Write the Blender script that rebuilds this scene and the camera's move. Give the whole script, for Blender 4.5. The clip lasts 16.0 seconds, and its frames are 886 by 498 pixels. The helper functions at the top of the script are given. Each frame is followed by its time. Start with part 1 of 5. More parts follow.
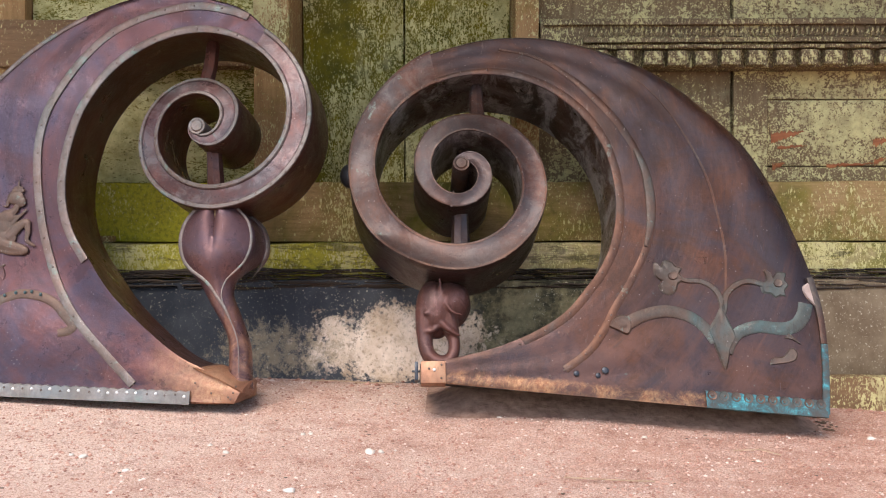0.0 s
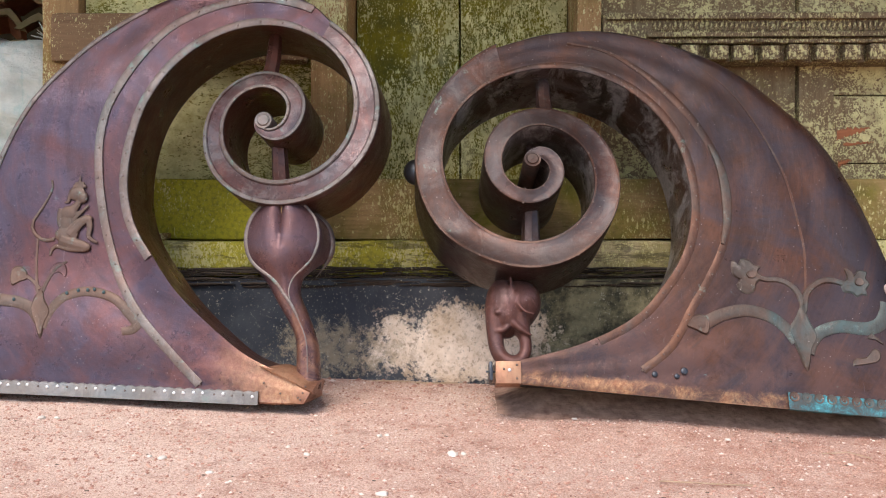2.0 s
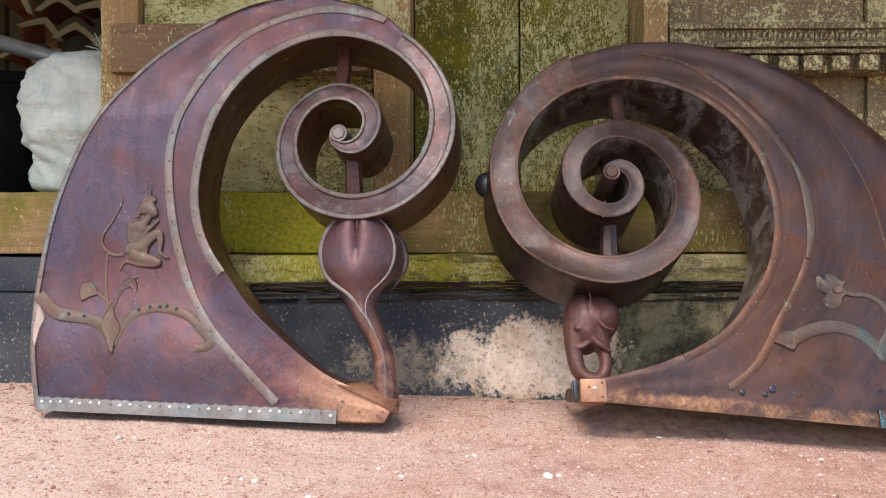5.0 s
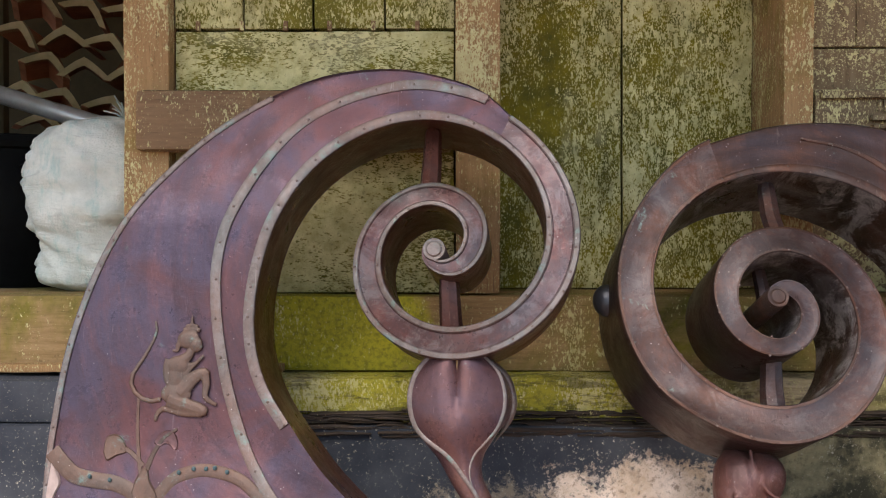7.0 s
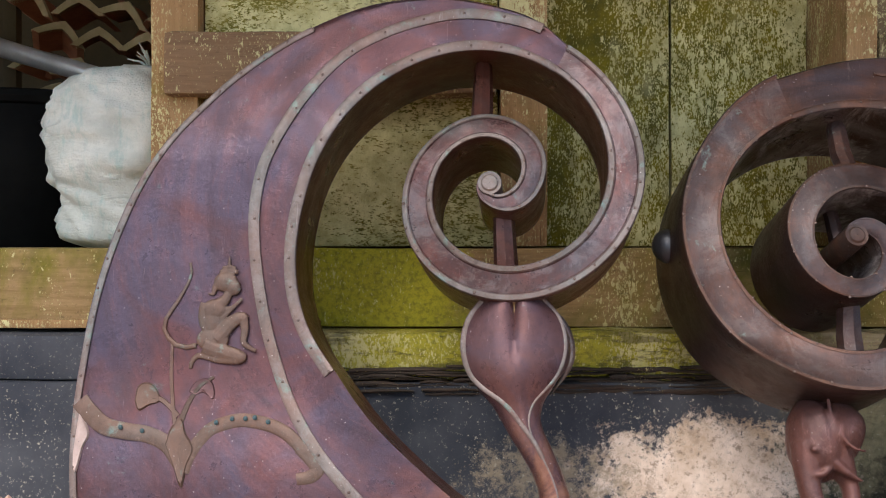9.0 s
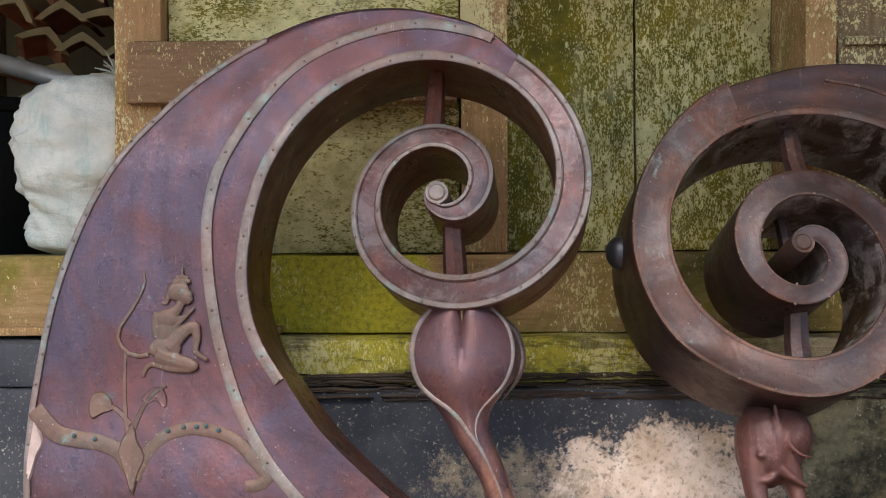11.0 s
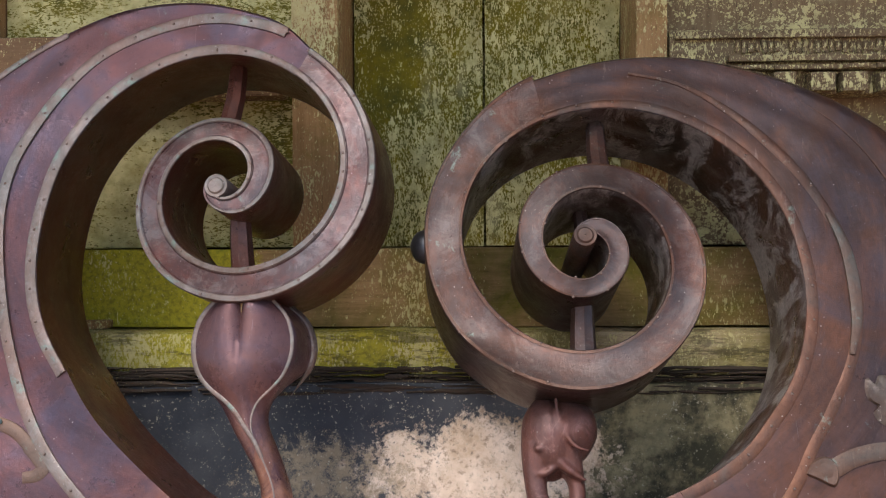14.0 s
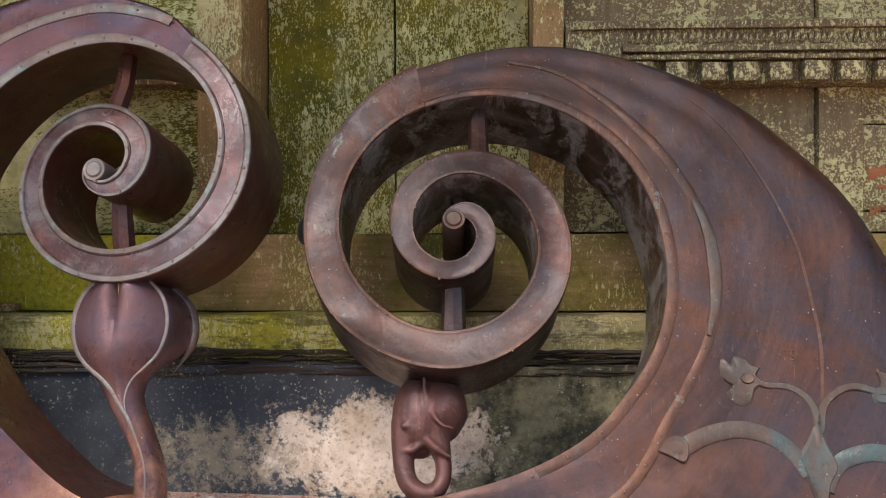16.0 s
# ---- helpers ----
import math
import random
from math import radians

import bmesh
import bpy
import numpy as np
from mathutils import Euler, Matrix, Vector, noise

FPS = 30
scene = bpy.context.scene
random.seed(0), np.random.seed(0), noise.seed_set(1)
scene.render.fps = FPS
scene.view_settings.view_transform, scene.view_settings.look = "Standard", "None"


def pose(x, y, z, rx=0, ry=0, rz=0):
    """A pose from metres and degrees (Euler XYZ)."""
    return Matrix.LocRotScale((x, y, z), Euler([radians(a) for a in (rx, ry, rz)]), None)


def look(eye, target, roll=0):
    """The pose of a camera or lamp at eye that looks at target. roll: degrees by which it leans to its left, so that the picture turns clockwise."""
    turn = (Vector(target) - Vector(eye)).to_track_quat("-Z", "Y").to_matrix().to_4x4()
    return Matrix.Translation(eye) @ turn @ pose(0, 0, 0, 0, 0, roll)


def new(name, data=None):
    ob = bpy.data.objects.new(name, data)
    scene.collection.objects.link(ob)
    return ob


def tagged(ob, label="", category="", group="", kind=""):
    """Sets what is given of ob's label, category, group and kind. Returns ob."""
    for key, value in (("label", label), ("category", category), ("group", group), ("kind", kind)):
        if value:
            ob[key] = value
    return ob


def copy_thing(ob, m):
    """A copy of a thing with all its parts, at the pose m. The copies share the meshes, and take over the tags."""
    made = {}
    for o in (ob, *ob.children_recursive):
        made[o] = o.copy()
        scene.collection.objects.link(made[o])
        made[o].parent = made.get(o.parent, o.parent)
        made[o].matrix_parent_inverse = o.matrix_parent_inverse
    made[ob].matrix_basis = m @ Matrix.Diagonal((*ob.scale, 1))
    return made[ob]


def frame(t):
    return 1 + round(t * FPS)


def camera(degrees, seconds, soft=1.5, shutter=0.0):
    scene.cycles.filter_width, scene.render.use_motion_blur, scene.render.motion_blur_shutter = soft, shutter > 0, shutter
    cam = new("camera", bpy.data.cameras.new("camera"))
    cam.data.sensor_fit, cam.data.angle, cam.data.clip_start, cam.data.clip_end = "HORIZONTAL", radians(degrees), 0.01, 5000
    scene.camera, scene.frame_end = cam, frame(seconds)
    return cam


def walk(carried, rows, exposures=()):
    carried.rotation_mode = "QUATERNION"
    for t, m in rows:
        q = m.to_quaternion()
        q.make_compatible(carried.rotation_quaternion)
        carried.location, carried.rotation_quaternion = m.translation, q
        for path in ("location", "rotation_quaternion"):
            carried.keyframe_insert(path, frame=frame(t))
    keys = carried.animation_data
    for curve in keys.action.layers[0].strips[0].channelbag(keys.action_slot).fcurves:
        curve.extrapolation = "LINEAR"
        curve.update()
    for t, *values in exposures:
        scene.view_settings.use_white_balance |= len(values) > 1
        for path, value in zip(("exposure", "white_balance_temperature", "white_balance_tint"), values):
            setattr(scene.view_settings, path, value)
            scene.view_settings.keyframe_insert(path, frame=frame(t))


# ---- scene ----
cam = camera(46.0, 16.0, soft=1.1)
PATH = [
    (0, (0.07, 0.105, 0.537), (0.049, 2.105, 0.51), -0.1),
    (0.5, (0.02, 0.126, 0.53), (0.0, 2.126, 0.504), -0.0),
    (1, (-0.03, 0.134, 0.528), (-0.054, 2.134, 0.502), -0.0),
    (1.5, (-0.083, 0.15, 0.521), (-0.11, 2.15, 0.499), -0.1),
    (2, (-0.138, 0.176, 0.525), (-0.168, 2.176, 0.5), -0.0),
    (2.5, (-0.195, 0.203, 0.519), (-0.226, 2.203, 0.497), -0.0),
    (3, (-0.256, 0.215, 0.518), (-0.283, 2.215, 0.495), -0.0),
    (3.5, (-0.304, 0.215, 0.521), (-0.336, 2.214, 0.5), -0.1),
    (3.7, (-0.324, 0.213, 0.524), (-0.356, 2.213, 0.503), -0.0),
    (5.8, (-0.484, 0.297, 0.625), (-0.512, 2.297, 0.616), -0.1),
    (6, (-0.531, 0.377, 0.732), (-0.559, 2.377, 0.709), 0.2),
    (6.2, (-0.56, 0.491, 0.836), (-0.592, 2.49, 0.799), 0.1),
    (6.5, (-0.611, 0.694, 0.897), (-0.637, 2.693, 0.866), -0.0),
    (7, (-0.694, 0.91, 0.916), (-0.716, 2.91, 0.89), 0.0),
    (7.5, (-0.725, 1.02, 0.792), (-0.751, 3.02, 0.775), 0.0),
    (8, (-0.74, 1.048, 0.72), (-0.766, 3.047, 0.704), -0.1),
    (8.5, (-0.797, 1.083, 0.737), (-0.82, 3.083, 0.723), -0.0),
    (8.7, (-0.822, 1.079, 0.742), (-0.845, 3.079, 0.732), -0.0),
    (10.8, (-0.701, 1.056, 0.775), (-0.747, 3.056, 0.757), -0.3),
    (11, (-0.679, 1.053, 0.776), (-0.722, 3.052, 0.759), -0.3),
    (11.5, (-0.595, 1.043, 0.769), (-0.644, 3.042, 0.754), -0.3),
    (12, (-0.506, 1.031, 0.768), (-0.559, 3.03, 0.756), -0.3),
    (12.5, (-0.395, 1.026, 0.771), (-0.456, 3.025, 0.757), -0.4),
    (13, (-0.307, 1.03, 0.772), (-0.371, 3.029, 0.757), -0.3),
    (13.5, (-0.219, 1.043, 0.763), (-0.291, 3.042, 0.749), -0.3),
    (14, (-0.143, 1.062, 0.754), (-0.217, 3.061, 0.74), -0.3),
    (14.5, (-0.056, 1.069, 0.748), (-0.133, 3.067, 0.736), -0.2),
    (15, (0.042, 1.053, 0.743), (-0.044, 3.051, 0.73), -0.2),
    (15.5, (0.128, 1.032, 0.725), (0.037, 3.03, 0.71), -0.2),
    (16, (0.185, 1.011, 0.716), (0.09, 3.008, 0.7), -0.1),
]
walk(cam, [(t, look(eye, target, roll)) for t, eye, target, roll in PATH])

# ---- world and light ----
world = bpy.data.worlds.new("world")
scene.world = world
world.use_nodes = True
wn = world.node_tree.nodes
sky = wn.new("ShaderNodeTexSky")
sky.sky_type, sky.sun_disc = "NISHITA", False
sky.sun_elevation, sky.sun_rotation = radians(53), radians(201)
world.node_tree.links.new(sky.outputs[0], wn["Background"].inputs[0])
wn["Background"].inputs[1].default_value = 0.15
sun = new("sun", bpy.data.lights.new("sun", "SUN"))
sun.data.energy, sun.data.angle, sun.data.color = 2.05, radians(35), (1.0, 0.94, 0.87)
sun.matrix_world = look((-1.8, -1.3, 6.8), (0, 3.2, 0.3))
scene.view_settings.exposure = 1.2


# ---- materials ----
def material(name):
    m = bpy.data.materials.new(name)
    m.use_nodes = True
    n, l = m.node_tree.nodes, m.node_tree.links
    return m, n, l, n["Principled BSDF"]


def coords(n, l, scale=(1, 1, 1), source="Object"):
    tc, mp = n.new("ShaderNodeTexCoord"), n.new("ShaderNodeMapping")
    mp.inputs["Scale"].default_value = scale
    l.new(tc.outputs[source], mp.inputs[0])
    return mp.outputs[0]


def noise_tex(n, l, vec, scale, detail=6, rough=0.6, distort=0.0):
    t = n.new("ShaderNodeTexNoise")
    t.inputs["Scale"].default_value, t.inputs["Detail"].default_value = scale, detail
    t.inputs["Roughness"].default_value, t.inputs["Distortion"].default_value = rough, distort
    l.new(vec, t.inputs["Vector"])
    return t.outputs[0]


def ramp(n, l, fac, *stops):
    r = n.new("ShaderNodeValToRGB")
    while len(r.color_ramp.elements) < len(stops):
        r.color_ramp.elements.new(0.5)
    for e, (p, c) in zip(r.color_ramp.elements, stops):
        e.position = p
        e.color = (c, c, c, 1) if isinstance(c, (int, float)) else (*c, 1)
    l.new(fac, r.inputs[0])
    return r.outputs[0]


def mix(n, l, fac, a, b, kind="MIX"):
    m = n.new("ShaderNodeMix")
    m.data_type, m.blend_type = "RGBA", kind
    for sock, v in ((m.inputs[0], fac), (m.inputs[6], a), (m.inputs[7], b)):
        if isinstance(v, (int, float)):
            sock.default_value = v
        elif isinstance(v, tuple):
            sock.default_value = (*v, 1)
        else:
            l.new(v, sock)
    return m.outputs[2]


def bump(n, l, bsdf, height, strength, dist=0.01):
    b = n.new("ShaderNodeBump")
    b.inputs["Strength"].default_value, b.inputs["Distance"].default_value = strength, dist
    l.new(height, b.inputs["Height"])
    l.new(b.outputs[0], bsdf.inputs["Normal"])


def calc(n, l, op, a, b=None):
    m = n.new("ShaderNodeMath")
    m.operation = op
    for sock, v in zip(m.inputs, (a, b)):
        if v is None:
            continue
        if isinstance(v, (int, float)):
            sock.default_value = v
        else:
            l.new(v, sock)
    return m.outputs[0]


def copper(name, base, red, blue, patina=0.0, rough=0.42, metal=0.55, orange=0.0, tip=None, swirl=None, band=False, scuffed=0.0, low_to=(0.20, 0.33), rusty=(0.40, 0.205, 0.115)):
    """Weathered sheet copper: brown, reddish and bluish clouds, streaks, dark spots, pale specks, verdigris. The bluish
    clouds also put the sky's sheen into the colour.
    """
    m, n, l, b = material(name)
    v = coords(n, l)
    vz = coords(n, l, (1.0, 1.0, 0.3))
    col = mix(n, l, ramp(n, l, noise_tex(n, l, vz, 3.6, 9, 0.68, 0.8), (0.40, 0), (0.62, 1)), base, red)
    col = mix(n, l, ramp(n, l, noise_tex(n, l, v, 4.2, 8, 0.62, 1.0), (0.42 if swirl else 0.46, 0), (0.60 if swirl else 0.70, 0.85)), col, blue)
    if swirl:
        # rain streaks that run round the scroll, from its centre
        ax = n.new("ShaderNodeSeparateXYZ")
        l.new(v, ax.inputs[0])
        dx, dz = calc(n, l, "SUBTRACT", ax.outputs[0], swirl[0]), calc(n, l, "SUBTRACT", ax.outputs[2], swirl[1])
        rad = calc(n, l, "SQRT", calc(n, l, "ADD", calc(n, l, "MULTIPLY", dx, dx), calc(n, l, "MULTIPLY", dz, dz)))
        turn = n.new("ShaderNodeCombineXYZ")
        l.new(calc(n, l, "MULTIPLY", rad, 3.4), turn.inputs[0])
        l.new(calc(n, l, "MULTIPLY", calc(n, l, "ARCTAN2", dx, calc(n, l, "SUBTRACT", 0.0, dz)), 0.34), turn.inputs[1])
        streak = noise_tex(n, l, turn.outputs[0], 5, 9, 0.70, 0.35)
        thin = noise_tex(n, l, turn.outputs[0], 24, 7, 0.68, 0.15)
        col = mix(n, l, ramp(n, l, thin, (0.54, 0), (0.70, 0.45)), col, tuple(min(1, 1.15 * c + 0.006) for c in red))
        col = mix(n, l, ramp(n, l, thin, (0.34, 0.55), (0.47, 0)), col, tuple(0.55 * c + 0.4 * d for c, d in zip(base, blue)))
    else:
        streak = noise_tex(n, l, coords(n, l, (2.6, 2.6, 0.8)), 4, 9, 0.72, 0.9)
    col = mix(n, l, ramp(n, l, streak, (0.52, 0), (0.70, 0.55 if swirl else 0.5)), col, tuple(0.45 * c for c in base))
    col = mix(n, l, ramp(n, l, streak, (0.32, 0.4), (0.47, 0)), col, tuple(min(1, 1.35 * c + 0.008) for c in red))
    grain = noise_tex(n, l, v, 70, 9, 0.8)
    col = mix(n, l, ramp(n, l, grain, (0.52, 0.0), (0.68, 0.38 if swirl else 0.5)), col, tuple(0.35 * c for c in base))
    col = mix(n, l, ramp(n, l, grain, (0.31, 0.34 if swirl else 0.45), (0.44, 0.0)), col, tuple(min(1, 1.6 * c + 0.02) for c in base))
    scr = noise_tex(n, l, coords(n, l, (20, 20, 1.4)), 5, 5, 0.6, 1.6)
    col = mix(n, l, ramp(n, l, scr, (0.66, 0), (0.70, 0.5)), col, tuple(min(1, 2.0 * c + 0.05) for c in base))
    scuff = noise_tex(n, l, v, 12, 10, 0.82, 0.8)
    col = mix(n, l, ramp(n, l, scuff, (0.57, 0), (0.67, 0.25 if swirl else 0.6)), col, tuple(min(1, 2.0 * c + (0.01 if swirl else 0.05)) for c in base))
    if orange:
        sep = n.new("ShaderNodeSeparateXYZ")
        l.new(v, sep.inputs[0])
        high = calc(n, l, "MULTIPLY", ramp(n, l, sep.outputs[0], (0.30, 0), (0.75, 1)), 0.0 if tip else 0.085)
        low = ramp(n, l, calc(n, l, "ADD", calc(n, l, "ADD", sep.outputs[2], high), calc(n, l, "MULTIPLY", noise_tex(n, l, v, 6, 8, 0.72), 0.28)), (low_to[0], 1), (low_to[1], 0))
        rust = calc(n, l, "MULTIPLY", low, ramp(n, l, noise_tex(n, l, v, 9, 9, 0.75, 0.5), (0.42, 0), (0.56, orange)))
        if tip:
            rust = calc(n, l, "MULTIPLY", rust, ramp(n, l, calc(n, l, "ADD", sep.outputs[0], 0.5), (0.5 + tip[0], 0), (0.5 + tip[1], 1)))
        col = mix(n, l, rust, col, rusty)
        if tip:
            bare = calc(n, l, "MULTIPLY", low, ramp(n, l, calc(n, l, "ADD", calc(n, l, "ADD", sep.outputs[0], 0.5), calc(n, l, "MULTIPLY", noise_tex(n, l, v, 11, 8, 0.75), 0.3)), (0.46, 0), (0.70, 0.85)))
            col = mix(n, l, bare, col, mix(n, l, ramp(n, l, grain, (0.4, 0), (0.6, 1)), (0.30, 0.135, 0.075), (0.50, 0.28, 0.155)))
        if band:
            # bare orange metal, ragged along its upper edge, that follows the sloping foot
            over = calc(n, l, "ADD", sep.outputs[2], calc(n, l, "MULTIPLY", sep.outputs[0], 0.102))
            ragged = calc(n, l, "ADD", over, calc(n, l, "MULTIPLY", noise_tex(n, l, v, 16, 8, 0.75), 0.055))
            worn = calc(n, l, "MULTIPLY", ramp(n, l, ragged, (0.163, 0.75), (0.180, 0)), ramp(n, l, noise_tex(n, l, v, 13, 10, 0.82, 0.6), (0.42, 0.10), (0.60, 1)))
            col = mix(n, l, worn, col, mix(n, l, ramp(n, l, grain, (0.4, 0), (0.6, 1)), (0.22, 0.085, 0.040), (0.46, 0.25, 0.12)))
    if scuffed:
        wiped = ramp(n, l, noise_tex(n, l, coords(n, l, (1.0, 0.5, 1.0)), 11, 10, 0.78, 0.6), (0.49, 0), (0.57, scuffed))
        col = mix(n, l, wiped, col, mix(n, l, ramp(n, l, grain, (0.38, 0), (0.62, 1)), (0.20, 0.18, 0.18), (0.42, 0.38, 0.36)))
    grn = ramp(n, l, noise_tex(n, l, v, 14, 8, 0.78, 0.3), (0.64 - 0.3 * patina, 0), (0.74 - 0.3 * patina, 0.8))
    col = mix(n, l, grn, col, (0.13, 0.19, 0.165))
    for scale, lo, hi in ((70, 0.07, 0.13),):
        vo = n.new("ShaderNodeTexVoronoi")
        vo.inputs["Scale"].default_value = scale
        l.new(v, vo.inputs["Vector"])
        speck = calc(n, l, "MULTIPLY", ramp(n, l, vo.outputs["Distance"], (lo, 1), (hi, 0)), ramp(n, l, noise_tex(n, l, v, 9, 5, 0.7), (0.53, 0), (0.60, 0.45 if swirl else 0.8)))
        col = mix(n, l, speck, col, (0.46, 0.40, 0.38))
    l.new(col, b.inputs["Base Color"])
    b.inputs["Metallic"].default_value = metal
    b.inputs["Specular IOR Level"].default_value = 0.32
    l.new(ramp(n, l, noise_tex(n, l, v, 9, 9, 0.75), (0.32, rough - 0.14), (0.66, rough + 0.2)), b.inputs["Roughness"])
    bump(n, l, b, mix(n, l, 0.25, noise_tex(n, l, v, 5, 3), grain), 0.45, 0.012)
    return m


LEFT_EYE, RIGHT_EYE = (-0.054, 0.895), (0.105, 0.815)
COPPER_L = copper("copper_plum", (0.053, 0.029, 0.033), (0.088, 0.034, 0.033), (0.054, 0.042, 0.061), 0.0, 0.31, 0.6, 0.8, (-0.62, 0.02), LEFT_EYE, low_to=(0.28, 0.48), rusty=(0.21, 0.088, 0.068))
SCROLL_L = copper("copper_scroll_plum", (0.064, 0.033, 0.032), (0.122, 0.045, 0.035), (0.078, 0.064, 0.064), 0.14, 0.30, 0.6, swirl=LEFT_EYE, scuffed=0.18)
COPPER_R = copper("copper_brown", (0.034, 0.0185, 0.0145), (0.078, 0.030, 0.016), (0.037, 0.028, 0.033), 0.0, 0.38, 0.55, 0.7, None, RIGHT_EYE, True, low_to=(0.34, 0.62), rusty=(0.088, 0.043, 0.034))
SCROLL_R = copper("copper_scroll_brown", (0.044, 0.024, 0.0195), (0.084, 0.034, 0.021), (0.055, 0.045, 0.045), 0.12, 0.37, 0.5, swirl=RIGHT_EYE, scuffed=0.08)
COPPER_HEAD = copper("copper_rosy", (0.105, 0.045, 0.036), (0.145, 0.057, 0.042), (0.085, 0.054, 0.052), 0.0, 0.40, 0.35)
COPPER_LEAF = copper("copper_leaf", (0.084, 0.044, 0.048), (0.130, 0.058, 0.048), (0.072, 0.058, 0.082), 0.0, 0.32, 0.5, 0.9, low_to=(0.30, 0.52), rusty=(0.34, 0.165, 0.10))
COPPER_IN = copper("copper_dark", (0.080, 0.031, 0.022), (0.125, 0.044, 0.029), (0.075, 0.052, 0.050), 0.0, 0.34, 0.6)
COPPER_FOOT = copper("copper_bare", (0.20, 0.092, 0.056), (0.34, 0.165, 0.090), (0.42, 0.26, 0.155), 0.0, 0.42, 0.4)
# right ornament: darker copies of its copper for the inner and outer side faces
COPPER_IN_R = copper("copper_inner_right", (0.026, 0.015, 0.012), (0.075, 0.032, 0.021), (0.20, 0.175, 0.17), 0.0, 0.34, 0.4, scuffed=0.75)
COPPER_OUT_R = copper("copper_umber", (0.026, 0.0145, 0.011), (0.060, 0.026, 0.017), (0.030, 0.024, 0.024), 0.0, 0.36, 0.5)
STRIP_L = copper("strip_grey", (0.122, 0.097, 0.084), (0.150, 0.090, 0.071), (0.125, 0.128, 0.118), 0.32, 0.42, 0.4, scuffed=0.18)
STRIP_R = copper("strip_brown", (0.050, 0.026, 0.019), (0.110, 0.046, 0.025), (0.060, 0.054, 0.048), 0.12, 0.42, 0.45)
FLASH_L = copper("flashing_zinc", (0.150, 0.136, 0.125), (0.19, 0.155, 0.13), (0.13, 0.155, 0.165), 0.16, 0.46, 0.4, scuffed=0.3)
RELIEF_L = copper("relief_bronze", (0.098, 0.062, 0.046), (0.112, 0.062, 0.043), (0.082, 0.075, 0.066), 0.2, 0.48, 0.35)
RELIEF_R = copper("relief_green", (0.058, 0.040, 0.031), (0.088, 0.046, 0.030), (0.055, 0.092, 0.090), 0.22, 0.50, 0.3)


def verdigris():
    m, n, l, b = material("verdigris")
    v = coords(n, l)
    f = noise_tex(n, l, v, 20, 10, 0.78, 0.5)
    col = ramp(n, l, f, (0.38, (0.050, 0.038, 0.033)), (0.47, (0.032, 0.062, 0.066)), (0.55, (0.033, 0.13, 0.15)), (0.63, (0.055, 0.27, 0.30)), (0.72, (0.28, 0.50, 0.50)))
    col = mix(n, l, ramp(n, l, noise_tex(n, l, v, 9, 9, 0.8, 0.6), (0.40, 0.85), (0.52, 0)), col, (0.050, 0.044, 0.040))
    l.new(col, b.inputs["Base Color"])
    b.inputs["Roughness"].default_value = 0.8
    bump(n, l, b, noise_tex(n, l, v, 60, 5), 0.5, 0.006)
    return m


VERDIGRIS = verdigris()


